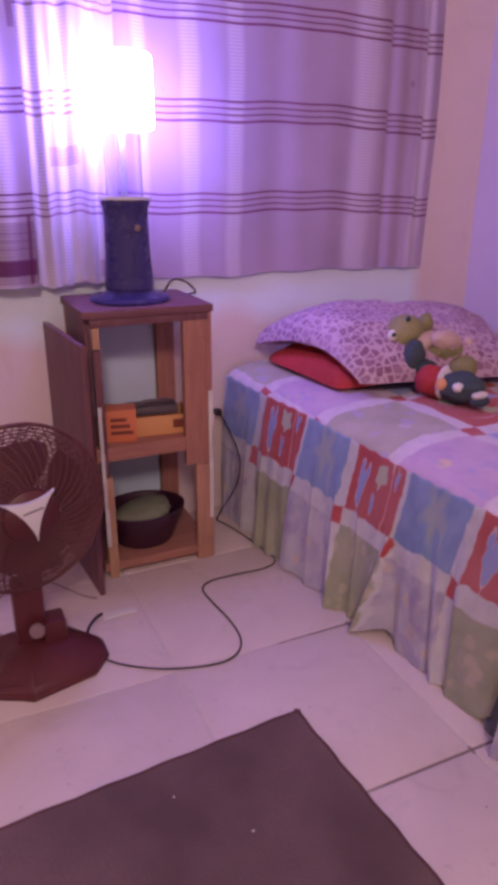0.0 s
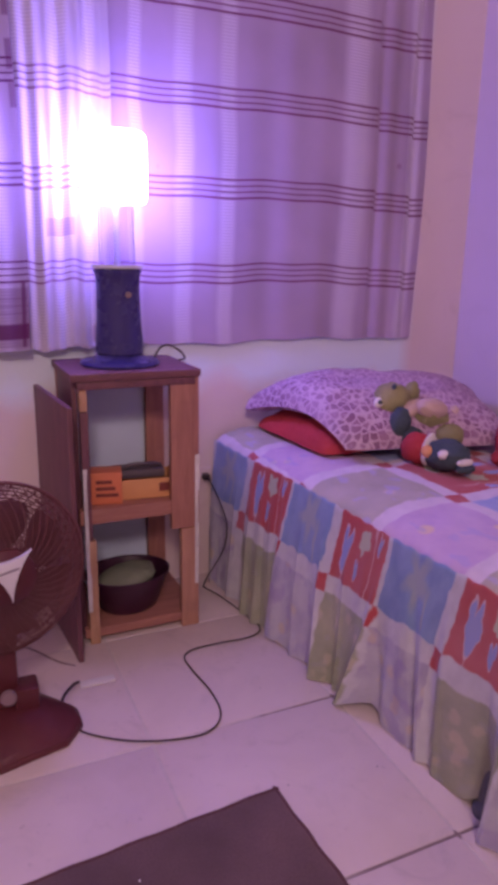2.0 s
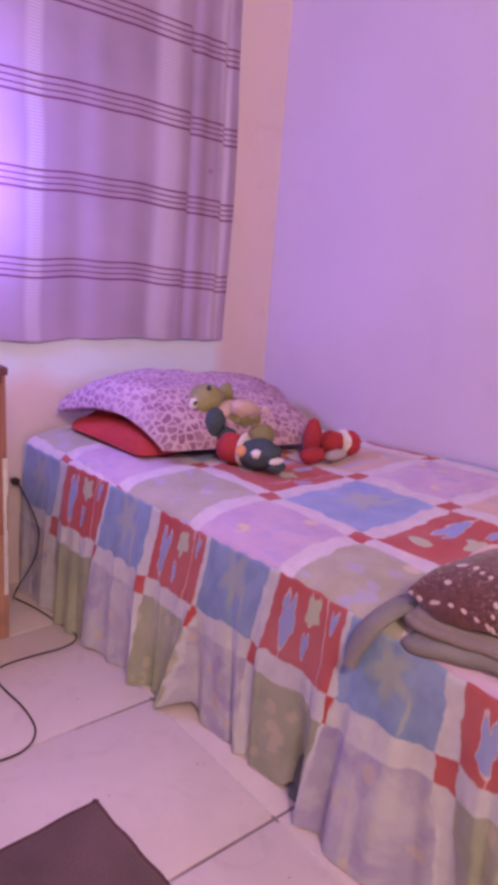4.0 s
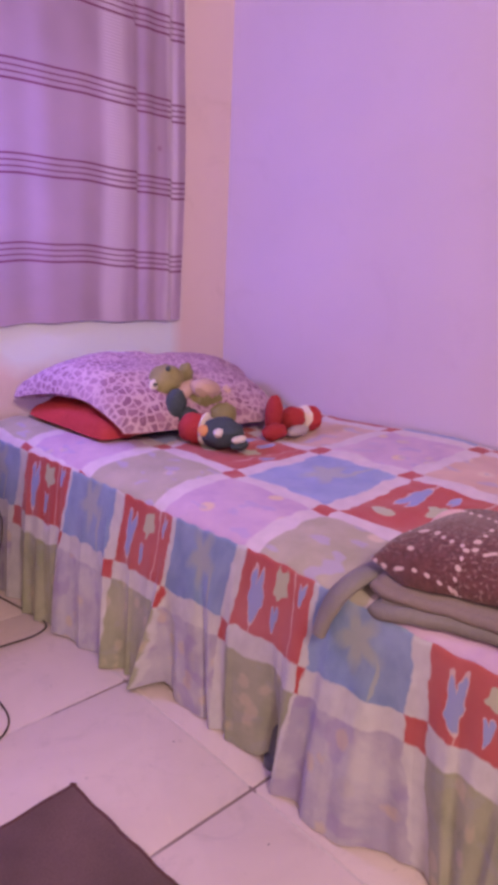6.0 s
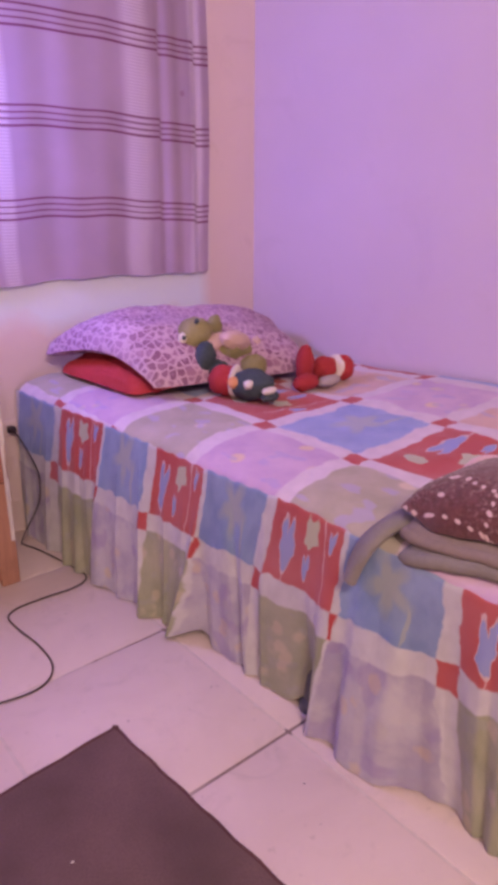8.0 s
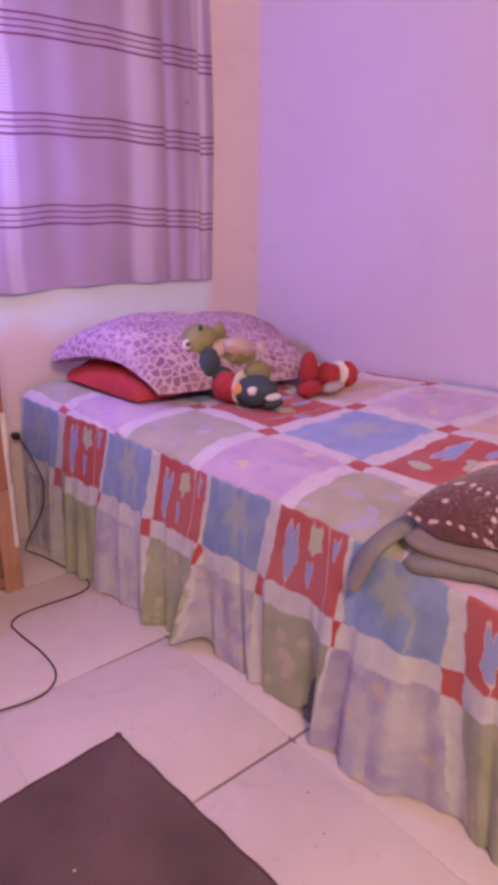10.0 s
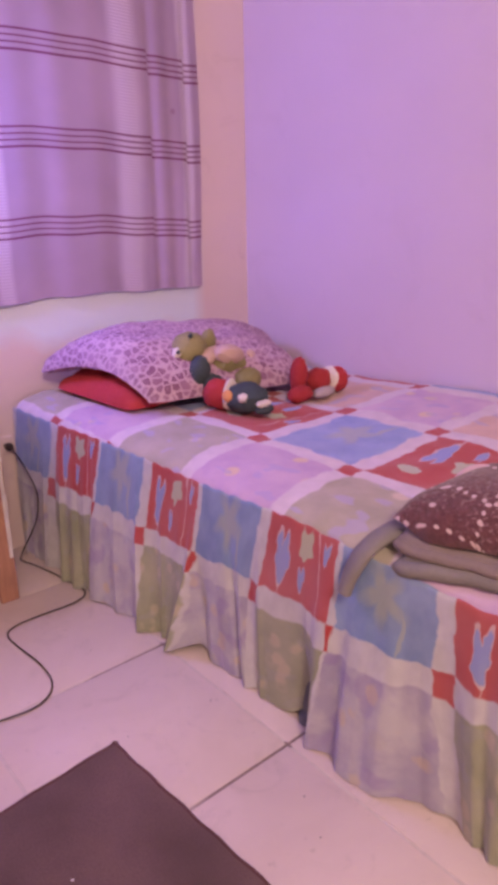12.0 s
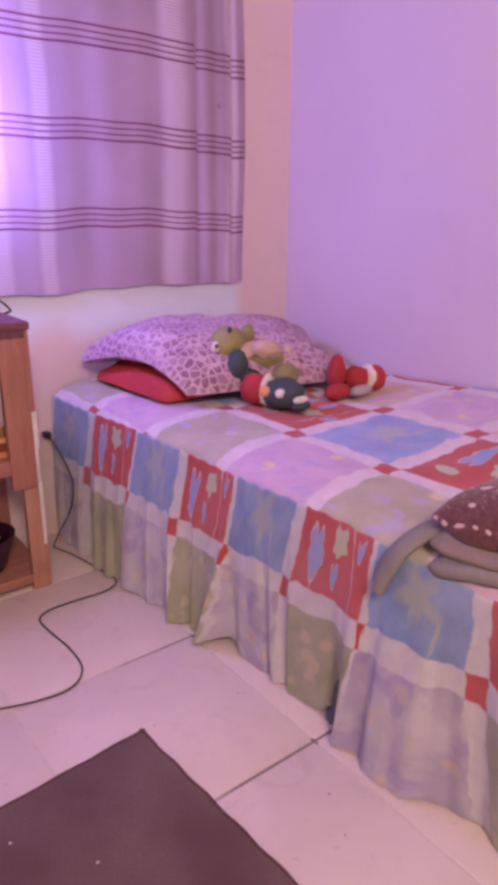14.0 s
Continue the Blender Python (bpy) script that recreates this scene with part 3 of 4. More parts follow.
def skirt_point(y, h):
    """h runs from 0 at the seam to 1 at the floor."""
    a, b = along(EDGE, y), along(FOOT, y)
    if h < 0:
        p = top_point(-h * 0.35, y)
        return Vector((p.x - 0.003, y, p.z + 0.001))
    z = seam_z(y) * (1 - h) + 0.003 * h
    fold = 0.011 * math.sin(y * 47 + 2.2 * math.sin(y * 6.1)) + 0.009 * math.sin(y * 83 + 1.0 + 1.5 * math.sin(y * 11))
    fold += 0.016 * noise.noise(Vector((y * 9.0, h * 0.7, 4.0))) + 0.010 * noise.noise(Vector((y * 26.0, h * 1.4, 8.0)))
    x = a - 0.003 + (b - a) * h ** 1.2 + fold * 0.72 * h ** 1.1 - 0.006 * math.sin(h * math.pi)
    x -= 0.040 * h ** 1.4 * math.exp(-((y - 1.175 - 0.075 * h) / 0.011) ** 2)
    x += 0.018 * h ** 1.5 * math.exp(-((y - 1.135 - 0.075 * h) / 0.02) ** 2)
    x -= 0.008 * h * max(0.0, math.sin(y * 61 + 3 * math.sin(y * 3.7))) ** 6
    x += 0.034 * h ** 3 * math.exp(-((y - 0.862) / 0.028) ** 2)
    lift = 0.055 * math.exp(-((y - 0.862) / 0.03) ** 2) + 0.012 * math.exp(-((y - 1.215) / 0.02) ** 2) + 0.012 * max(0, noise.noise(Vector((y * 6, 0, 9))))
    flare = 0.05 * h ** 1.4 * math.exp(-((y - 0.785) / 0.05) ** 2)
    return Vector((x, y + 0.02 * h * math.sin(y * 21) + flare, z + lift * h * h))


def patch_row(y, h):
    """Cloth coordinate along the gathered skirt: whole numbers at the seams between patches."""
    k, m = min(1.0, max(0.0, h) / 0.45), max(0.0, (h - 0.45) / 0.55)
    seams = [a + (b - a) * k + (c - b) * m for a, b, c in zip(SEAMS_TOP, SEAMS_LOW, SEAMS_HEM)]
    return float(np.interp(y, seams, range(-7, len(seams) - 7)))


def build_bed():
    bed = thing("bed", "single bed with mattress hidden under a bedspread", "bed")
    bm = box(bmesh.new(), (1.04, 0.08, 0.28), (1.875, 2.03, 0.475), 0.03)
    part("mattress", bm, M_MATTRESS, bed)
    bm = box(bmesh.new(), (1.06, 0.1, 0.22), (1.87, 2.02, 0.276), 0.006)
    part("bed_frame", bm, M_STEEL, bed)
    for x, y in ((1.056, 0.872), (1.84, 0.875), (1.08, 1.99), (1.84, 1.99), (1.08, 0.12), (1.84, 0.12)):
        bm = lathe(bmesh.new(), ((0, 0), (0.03, 0), (0.03, 0.02), (0.022, 0.03), (0.022, 0.218), (0, 0.218)), 16, pose(x, y, 0))
        part("leg", bm, M_STEEL, bed, "dark grey steel bed leg")
    return bed


def build_bedspread():
    spread = thing("bedspread", "patchwork print bedspread in red, blue and lilac with gathered skirt", "bedspread")
    us = [(i / 110) ** 1.25 for i in range(111)]
    ys = list(np.linspace(0.06, 2.035, 190))

    def uv_top(u, y):
        p = top_point(u, y)
        drop = max(0.0, 0.5 - p.z) if u < 0.2 else 0.0
        across = (p.x - drop * 0.5 - 1.220) / 0.311
        return (across * (1.15 if across < 0 else 1.0), (y - 1.224) / 0.289)

    bm = sheet(bmesh.new(), us, ys, top_point, uv_top)
    thick(part("top_panel", bm, M_PATCH, spread, "patchwork top with red diamonds between patches"), 0.002, 0.0)
    hs = [-0.008, -0.004, -0.0015] + list(np.linspace(0, 1, 40))
    ys = list(np.linspace(0.06, 2.045, 620))

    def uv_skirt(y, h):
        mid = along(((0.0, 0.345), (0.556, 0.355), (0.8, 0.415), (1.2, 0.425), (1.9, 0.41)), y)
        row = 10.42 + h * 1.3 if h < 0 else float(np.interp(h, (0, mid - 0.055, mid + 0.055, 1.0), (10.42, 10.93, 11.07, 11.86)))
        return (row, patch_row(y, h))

    bm = sheet(bmesh.new(), ys, hs, skirt_point, uv_skirt)
    def foot_point(x, h):
        y = 0.062 - 0.02 * h + 0.010 * math.sin(x * 41) * h
        return Vector((x, y, top_point(min(1.0, max(0.0, (x - 1.02) / 0.863)), 0.06).z * (1 - h) + 0.003 * h))

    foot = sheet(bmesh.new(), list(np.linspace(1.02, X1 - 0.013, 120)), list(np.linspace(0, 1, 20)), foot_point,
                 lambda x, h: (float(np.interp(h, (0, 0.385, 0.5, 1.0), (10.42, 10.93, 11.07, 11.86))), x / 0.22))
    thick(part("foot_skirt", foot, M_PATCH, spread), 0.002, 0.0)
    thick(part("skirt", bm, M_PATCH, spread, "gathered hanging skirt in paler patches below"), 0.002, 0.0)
    return spread


def cushion(bm, corners, up, down, back=0.0, side_lift=0.0, steps=48, power=3.0):
    """A stuffed pillow over four corners (near left, near right, far right, far left), both faces in one mesh."""
    layer = bm.loops.layers.uv.verify()
    nl, nr, fr, fl = [Vector(c) for c in corners]
    wide, deep = (nr - nl).length, (fl - nl).length
    cols = {}

    def at(s, t, side):
        pinch_t = 0.5 + (t - 0.5) * (1 - 0.10 * (1 - (2 * s - 1) ** 2) * 0.6)
        pinch_s = 0.5 + (s - 0.5) * (1 - 0.10 * (1 - (2 * t - 1) ** 2) * 0.6)
        a, b = abs(2 * s - 1), abs(2 * t - 1)
        trim = 1 - 0.09 * (a * b) ** 5
        pinch_s, pinch_t = 0.5 + (pinch_s - 0.5) * trim, 0.5 + (pinch_t - 0.5) * trim
        p = nl.lerp(nr, pinch_s).lerp(fl.lerp(fr, pinch_s), pinch_t)
        fat = max(0.0, (1 - a ** power) * (1 - b ** power)) ** 0.5
        lift = fat * (up * (1 - back + 2 * back * t) if side > 0 else -down)
        crease = 0.010 * noise.noise(Vector((s * 5, t * 5, side))) + 0.005 * noise.noise(Vector((s * 13, t * 11, side)))
        flop = side_lift * (1 - s) ** 3 * math.sin(math.pi * min(1.0, t * 1.1) ** 0.8)
        return p + Vector((0, 0, lift + flop + crease * min(1.0, fat * 2)))

    for side in (1, -1):
        vs = {}
        for i in range(steps + 1):
            for j in range(steps + 1):
                rim = i in (0, steps) or j in (0, steps)
                key = (i, j, 0 if rim else side)
                if key not in cols:
                    cols[key] = bm.verts.new(at(i / steps, j / steps, side))
                vs[i, j] = cols[key]
        for i in range(steps):
            for j in range(steps):
                q = [(i, j), (i + 1, j), (i + 1, j + 1), (i, j + 1)]
                if side < 0:
                    q.reverse()
                f = bm.faces.new([vs[k] for k in q])
                for loop, (p, r) in zip(f.loops, q):
                    loop[layer].uv = (p / steps * wide, r / steps * deep)
    return bm


def build_pillows():
    ob = thing("cushion", "red cotton cushion tucked under the pillow", "cushion")
    bm = cushion(bmesh.new(), ((1.088, 1.602, 0.512), (1.40, 1.58, 0.517), (1.50, 1.98, 0.522), (1.045, 1.99, 0.518)), 0.078, 0.006, power=3.2)
    part("cover", bm, M_RED, ob)
    ob = thing("pillow", "plump lilac pillow with darker animal-print spots", "pillow")
    bm = cushion(bmesh.new(), ((1.106, 1.535, 0.540), (1.64, 1.455, 0.530), (1.875, 1.92, 0.555), (0.995, 2.035, 0.572)), 0.128, 0.008, 0.25, 0.060)
    part("cover", bm, M_PILLOW, ob)


def stuffed(label, pieces):
    """A stuffed toy sewn from soft pieces: name, centre, radii, turn, material."""
    toy = thing("plush_toy", label, "plush toy", group="plush toys on the bed")
    sewn = {}
    for k, (name, centre, radii, turn, mat) in enumerate(pieces):
        base = sewn.get({"eye": "head", "muzzle": "head", "ear": "head", "belly": "body", "flower": "body", "patch": "body"}.get(name), toy)
        sewn[name] = part(name, blob(bmesh.new(), centre, radii, turn, 0, 0.16, k + 1.0), mat, base)
    return toy


def build_toys():
    stuffed("olive green stuffed toy with pale pink belly leaning on the pillow", (
        ("head", (1.305, 1.615, 0.655), (0.056, 0.046, 0.044), (0, -8, 15), M_PL_GREEN),
        ("eye", (1.254, 1.600, 0.648), (0.015, 0.012, 0.017), (0, 0, 0), M_PL_WHITE),
        ("eye", (1.250, 1.589, 0.653), (0.006, 0.005, 0.006), (0, 0, 0), M_PL_NAVY),
        ("eye", (1.290, 1.585, 0.694), (0.007, 0.007, 0.008), (0, 0, 0), M_PL_NAVY),
        ("ear", (1.380, 1.625, 0.664), (0.024, 0.020, 0.034), (0, 8, 0), M_PL_GREEN),
        ("muzzle", (1.338, 1.575, 0.630), (0.048, 0.026, 0.020), (0, -25, 15), M_PL_PINK),
        ("body", (1.410, 1.575, 0.600), (0.068, 0.050, 0.042), (0, 12, 15), M_PL_GREEN),
        ("belly", (1.402, 1.556, 0.630), (0.064, 0.036, 0.030), (0, 14, 20), M_PL_PINK),
        ("paw", (1.478, 1.562, 0.607), (0.018, 0.018, 0.028), (0, 20, 0), M_PL_PINK),
        ("foot", (1.428, 1.510, 0.562), (0.042, 0.034, 0.034), (0, 0, -10), M_PL_GREEN)))
    stuffed("dark navy stuffed toy with red scarf lying on the bedspread", (
        ("tail", (1.292, 1.552, 0.598), (0.032, 0.028, 0.046), (0, 12, 10), M_PL_NAVY),
        ("leg", (1.318, 1.530, 0.558), (0.034, 0.034, 0.034), (0, 0, 0), M_PL_NAVY),
        ("scarf", (1.300, 1.478, 0.549), (0.040, 0.044, 0.042), (0, 0, 30), M_PL_RED),
        ("band", (1.314, 1.447, 0.550), (0.046, 0.013, 0.044), (0, 0, 30), M_PL_WHITE),
        ("body", (1.335, 1.405, 0.545), (0.052, 0.060, 0.042), (0, 0, 35), M_PL_NAVY),
        ("flower", (1.283, 1.418, 0.556), (0.012, 0.016, 0.016), (0, 0, 30), M_PL_ORANGE),
        ("patch", (1.302, 1.378, 0.556), (0.018, 0.014, 0.012), (0, 0, 30), M_PL_WHITE),
        ("bill", (1.345, 1.345, 0.540), (0.030, 0.014, 0.009), (0, 0, 15), M_PL_WHITE),
        ("chin", (1.345, 1.345, 0.524), (0.032, 0.022, 0.012), (0, 0, 15), M_PL_NAVY)))
    stuffed("small red stuffed toy lying beside the pillow", (
        ("leg", (1.545, 1.420, 0.567), (0.026, 0.026, 0.056), (0, 4, 0), M_PL_RED),
        ("foot", (1.522, 1.390, 0.524), (0.046, 0.028, 0.024), (0, 0, 5), M_PL_RED),
        ("body", (1.615, 1.410, 0.547), (0.042, 0.034, 0.036), (0, 0, 10), M_PL_RED),
        ("head", (1.672, 1.395, 0.543), (0.036, 0.036, 0.038), (0, 0, 10), M_PL_RED),
        ("band", (1.645, 1.398, 0.547), (0.009, 0.034, 0.038), (0, 10, 10), M_PL_WHITE),
        ("arm", (1.600, 1.375, 0.520), (0.045, 0.022, 0.016), (0, 0, 8), M_PL_GREY)))


def blanket_layer(y0, y1, x0, x1, base, depth, hump, phase, rim_width=0.04, slant=0.15):
    """One fold of a thick blanket: a closed, rounded pad that follows the bed below."""
    bm = bmesh.new()
    layer = bm.loops.layers.uv.verify()
    nx, ny = 70, 60

    def shape(i, j, side):
        s, t = i / nx, j / ny
        x = x0 + (x1 - x0) * s
        y = y1 + (y0 - y1) * t
        x += 0.02 * math.sin(t * 4 + phase) * (1 - s)
        y += 0.012 * math.sin(s * 3.5 + phase)
        x += slant * max(0.0, 0.60 - y) * (1 - s)
        ramp = min(1.0, s / rim_width) * min(1.0, (1 - s) / 0.12) * min(1.0, t / rim_width) * min(1.0, (1 - t) / 0.1)
        fat = math.sqrt(max(0.0, min(1.0, 1 - (1 - ramp) ** 2)))
        z = max(bed_z(x, y), 0.44) + 0.004 + base
        z += hump * math.sin(min(1.0, s * 1.5) * math.pi * 0.5) * math.sin(min(1.0, t * 3.6) * math.pi * 0.5)
        z += 0.008 * noise.noise(Vector((x * 7, y * 7, phase)))
        return Vector((x, y, z + (depth * (0.5 + 0.5 * side * fat))))

    verts = {}
    for side in (1, -1):
        for i in range(nx + 1):
            for j in range(ny + 1):
                rim = i in (0, nx) or j in (0, ny)
                key = (i, j, 0 if rim else side)
                if key not in verts:
                    verts[key] = bm.verts.new(shape(i, j, 0 if rim else side))
        for i in range(nx):
            for j in range(ny):
                q = [(i, j), (i, j + 1), (i + 1, j + 1), (i + 1, j)]
                if side < 0:
                    q.reverse()
                f = bm.faces.new([verts[(a, b, 0 if a in (0, nx) or b in (0, ny) else side)] for a, b in q])
                for loop, (a, b) in zip(f.loops, q):
                    loop[layer].uv = (loop.vert.co.x + 0.9 * loop.vert.co.z, loop.vert.co.y)
    return bm


def build_blanket():
    ob = thing("blanket", "folded maroon fleece blanket with white dots and taupe edging", "blanket")
    for name, x0, base, far, phase, r, m in (("lower_fold", 0.992, -0.002, 0.640, 0.4, 0.0140, M_TAUPE), ("middle_fold", 0.992, 0.019, 0.650, 0.9, 0.0105, M_TAUPE_P)):
        bm = blanket_layer(0.10, far, x0 + 0.012, 1.27, base, 0.026, 0.003, phase)
        ridge = []
        for k in range(60):
            y = far + 0.006 - (far - 0.09) * k / 59
            x = x0 + 0.016 + 0.02 * math.sin(k / 59 * 4 + phase)
            x += 0.15 * max(0.0, 0.60 - y)
            ridge.append((x, y, max(bed_z(x, y), 0.44) + 0.004 + base + 0.013 + 0.006 * noise.noise(Vector((0.3, y * 6, phase)))))
        # the folded edge is round and turns the far corner
        x, y, z = ridge[0]
        ridge = [(x + 0.25, y - 0.012, z + 0.03), (x + 0.18, y + 0.002, z + 0.03), (x + 0.12, y + 0.004, z + 0.022), (x + 0.05, y + 0.004, z + 0.008), *ridge]
        tube(bm, ridge, r, 14)
        part(name, bm, m, ob, "taupe fleece fold with a rounded edge")
    part("top_fold", blanket_layer(0.12, 0.664, 1.010, 1.235, 0.040, 0.050, 0.028, 1.9, 0.12, 0.30), M_FLEECE, ob, "maroon fleece with white dots")
    for name, x, z, r, m, words in (("band", 1.197, 0.594, 0.013, M_PALE, "pale pink band along the fold"), ("back_fold", 1.228, 0.574, 0.015, M_FLEECE, "")):
        pts = [(x - 0.03, 0.652, z - 0.03), (x - 0.008, 0.640, z - 0.008), (x, 0.620, z)] + [(x + 0.004 * math.sin(k), 0.59 - 0.047 * k, z + 0.003 * math.sin(k * 1.7)) for k in range(10)]
        bm = tube(bmesh.new(), smooth_path(pts, 4), r, 12)
        layer = bm.loops.layers.uv.verify()
        for f in bm.faces:
            for loop in f.loops:
                loop[layer].uv = (loop.vert.co.x + 0.9 * loop.vert.co.z, loop.vert.co.y)
        part(name, bm, m, ob, words)
    # a rolled corner of the edging hangs over the side of the bed
    run = smooth_path(((1.16, 0.625, 0.517), (1.10, 0.660, 0.518), (1.05, 0.690, 0.506), (1.010, 0.710, 0.478), (0.992, 0.725, 0.438), (0.986, 0.735, 0.395)), 6)
    bm = tube(bmesh.new(), run, 0.0195, 14)
    bm.verts.ensure_lookup_table()
    across = Vector((0.5, 0.866, 0))
    for i, p in enumerate(run):
        taper = 1.0 - 0.35 * max(0.0, i / (len(run) - 1) - 0.75) / 0.25
        for v in bm.verts[i * 14:(i + 1) * 14]:
            off = v.co - p
            wide = across * off.dot(across)
            v.co = p + wide * 1.25 * taper + (off - wide) * 0.6
    part("edging", bm, M_TAUPE, ob, "rolled taupe corner that hangs over the bed side")


# ---- curtains ----
EYE = Vector((0.17, 0.07, 1.017))


def curtain(name, x0, x1, y, material, label, folds, deep, hem, seed, top=1.98, grow=1.0, pleats=()):
    ob = thing(name, label, "curtain", group="curtains at the window wall")
    us = list(np.linspace(0, 1, 240))
    zs = list(np.linspace(hem, top, 40))

    def place(u, z):
        h = (top - z) / (top - hem)
        x = x0 + (x1 - x0) * u + 0.008 * math.sin(z * 5 + seed) * u
        wave = math.sin(u * folds * math.tau + seed + 0.6 * math.sin(u * 9 + seed)) * deep
        wave += deep * 0.45 * math.sin(u * folds * 2.7 * math.tau + 1.7 * seed)
        wave *= 0.75 + 0.35 * h
        for p, w in pleats:
            wave -= 0.010 * math.exp(-((x - p - 0.012) / w) ** 2) * (0.5 + 0.5 * h)
        z2 = z + (0.004 * math.sin(u * 11 + seed) + 0.003 * math.sin(u * 31)) * h
        p = Vector((x, y - wave * 0.7 + 0.006 * noise.noise(Vector((u * 6, z * 2, seed))), z2))
        return EYE + (p - EYE) * grow

    def uv(u, z):
        x = x0 + (x1 - x0) * u
        rise = max(0.0, z - 0.9)
        drop = 0.003 * math.sin(u * 7.3 + seed) - 0.006
        drop += (0.005 + 0.012 * rise) * (x > 1.465) + (0.007 + 0.006 * rise) * (x > 1.595)
        return (x, z + drop)

    bm = sheet(bmesh.new(), us, zs, place, uv)
    thick(part("cloth", bm, material, ob), 0.0007, 0.0).modifiers["thickness"].use_rim = False
    bm = tube(bmesh.new(), [EYE + (Vector((x, y, top)) - EYE) * grow for x in (x0 - 0.01, x1 + 0.01)], 0.009, 10)
    part("rod", bm, M_STEEL, ob)
    return ob


# ---- shelf stand ----
SX0, SX1, SY0, SY1 = 0.462, 0.788, 1.752, 2.035


def build_shelf():
    ob = thing("shelf_stand", "worn reddish wooden stand with two shelves and chipped white edging", "shelf")
    for name, z0, z1 in (("top_board", 0.722, 0.742), ("middle_shelf", 0.345, 0.385), ("bottom_shelf", 0.018, 0.045)):
        a, b = (SX0 - 0.008, SX1 + 0.004) if name == "top_board" else (SX0 + 0.003, SX1 - 0.003)
        front = SY0 - 0.006 if name == "top_board" else SY0 + 0.004
        part(name, box(bmesh.new(), (a, front, z0), (b, SY1, z1), 0.003), M_PLUM_X if name == "top_board" else M_WOOD_X, ob)
    part("apron", box(bmesh.new(), (SX0 + 0.01, SY0 - 0.002, 0.702), (SX1 - 0.01, SY0 + 0.018, 0.721), 0.002), M_PLUM, ob)
    posts = ((SX0 + 0.016, SY0, 0.026, 0.024, 0.0, 0.300, M_TAN), (SX0 + 0.013, SY0, 0.020, 0.024, 0.302, 0.645, M_PLUM), (SX0 + 0.013, SY0, 0.019, 0.024, 0.647, 0.700, M_TAN),
              (SX1 - 0.078, SY0, 0.078, 0.022, 0.302, 0.721, M_WOOD), (SX1 - 0.050, SY0, 0.050, 0.022, 0.0, 0.300, M_WOOD_W),
             (SX0, SY1 - 0.03, 0.04, 0.03, 0.0, 0.721, M_WOOD), (SX1 - 0.074, SY1 - 0.032, 0.054, 0.03, 0.0, 0.721, M_WOOD))
    for x, y, w, d, z0, z1, m in posts:
        part("post", box(bmesh.new(), (x, y, z0), (x + w, y + d, z1), 0.002), m, ob)
    part("side_rail", box(bmesh.new(), (SX1 - 0.012, SY0 + 0.024, 0.300), (SX1, SY1 - 0.034, 0.344), 0.002), M_WOOD, ob)
    part("side_panel", box(bmesh.new(), (SX0, SY0 + 0.026, 0.02), (SX0 + 0.012, SY1 - 0.032, 0.718), 0.002), M_PLUM, ob)
    part("back_panel", box(bmesh.new(), (SX0 + 0.042, SY1 - 0.014, 0.05), (SX1 - 0.076, SY1 - 0.006, 0.715)), M_BACK, ob, "grey-blue hardboard back")
    for x, z0, z1 in ((SX0 + 0.013, 0.10, 0.50), (SX1 - 0.012, 0.13, 0.51)):
        bm = bmesh.new()
        z = z0
        while z < z1 - 0.01:
            h = min(z1 - z, random.uniform(0.05, 0.12))
            w = random.uniform(0.008, 0.013)
            box(bm, (x, SY0 - 0.0035, z), (x + w, SY0 - 0.0003, z + h - 0.0008), 0.0008)
            z += h
        part("edging", bm, M_CHIP, ob, "chipped white edging strip")
    ob = thing("wooden_board", "plum-stained board leaning against the shelf stand", "board")
    bm = box(bmesh.new(), (-0.0065, -0.016, 0), (0.0065, 0.335, 0.675), 0.0015)
    b = part("panel", bm, M_PLUM, ob)
    ob.matrix_world = pose(0.437, 1.695, 0.0, 0, 0, 5.0)
    return ob


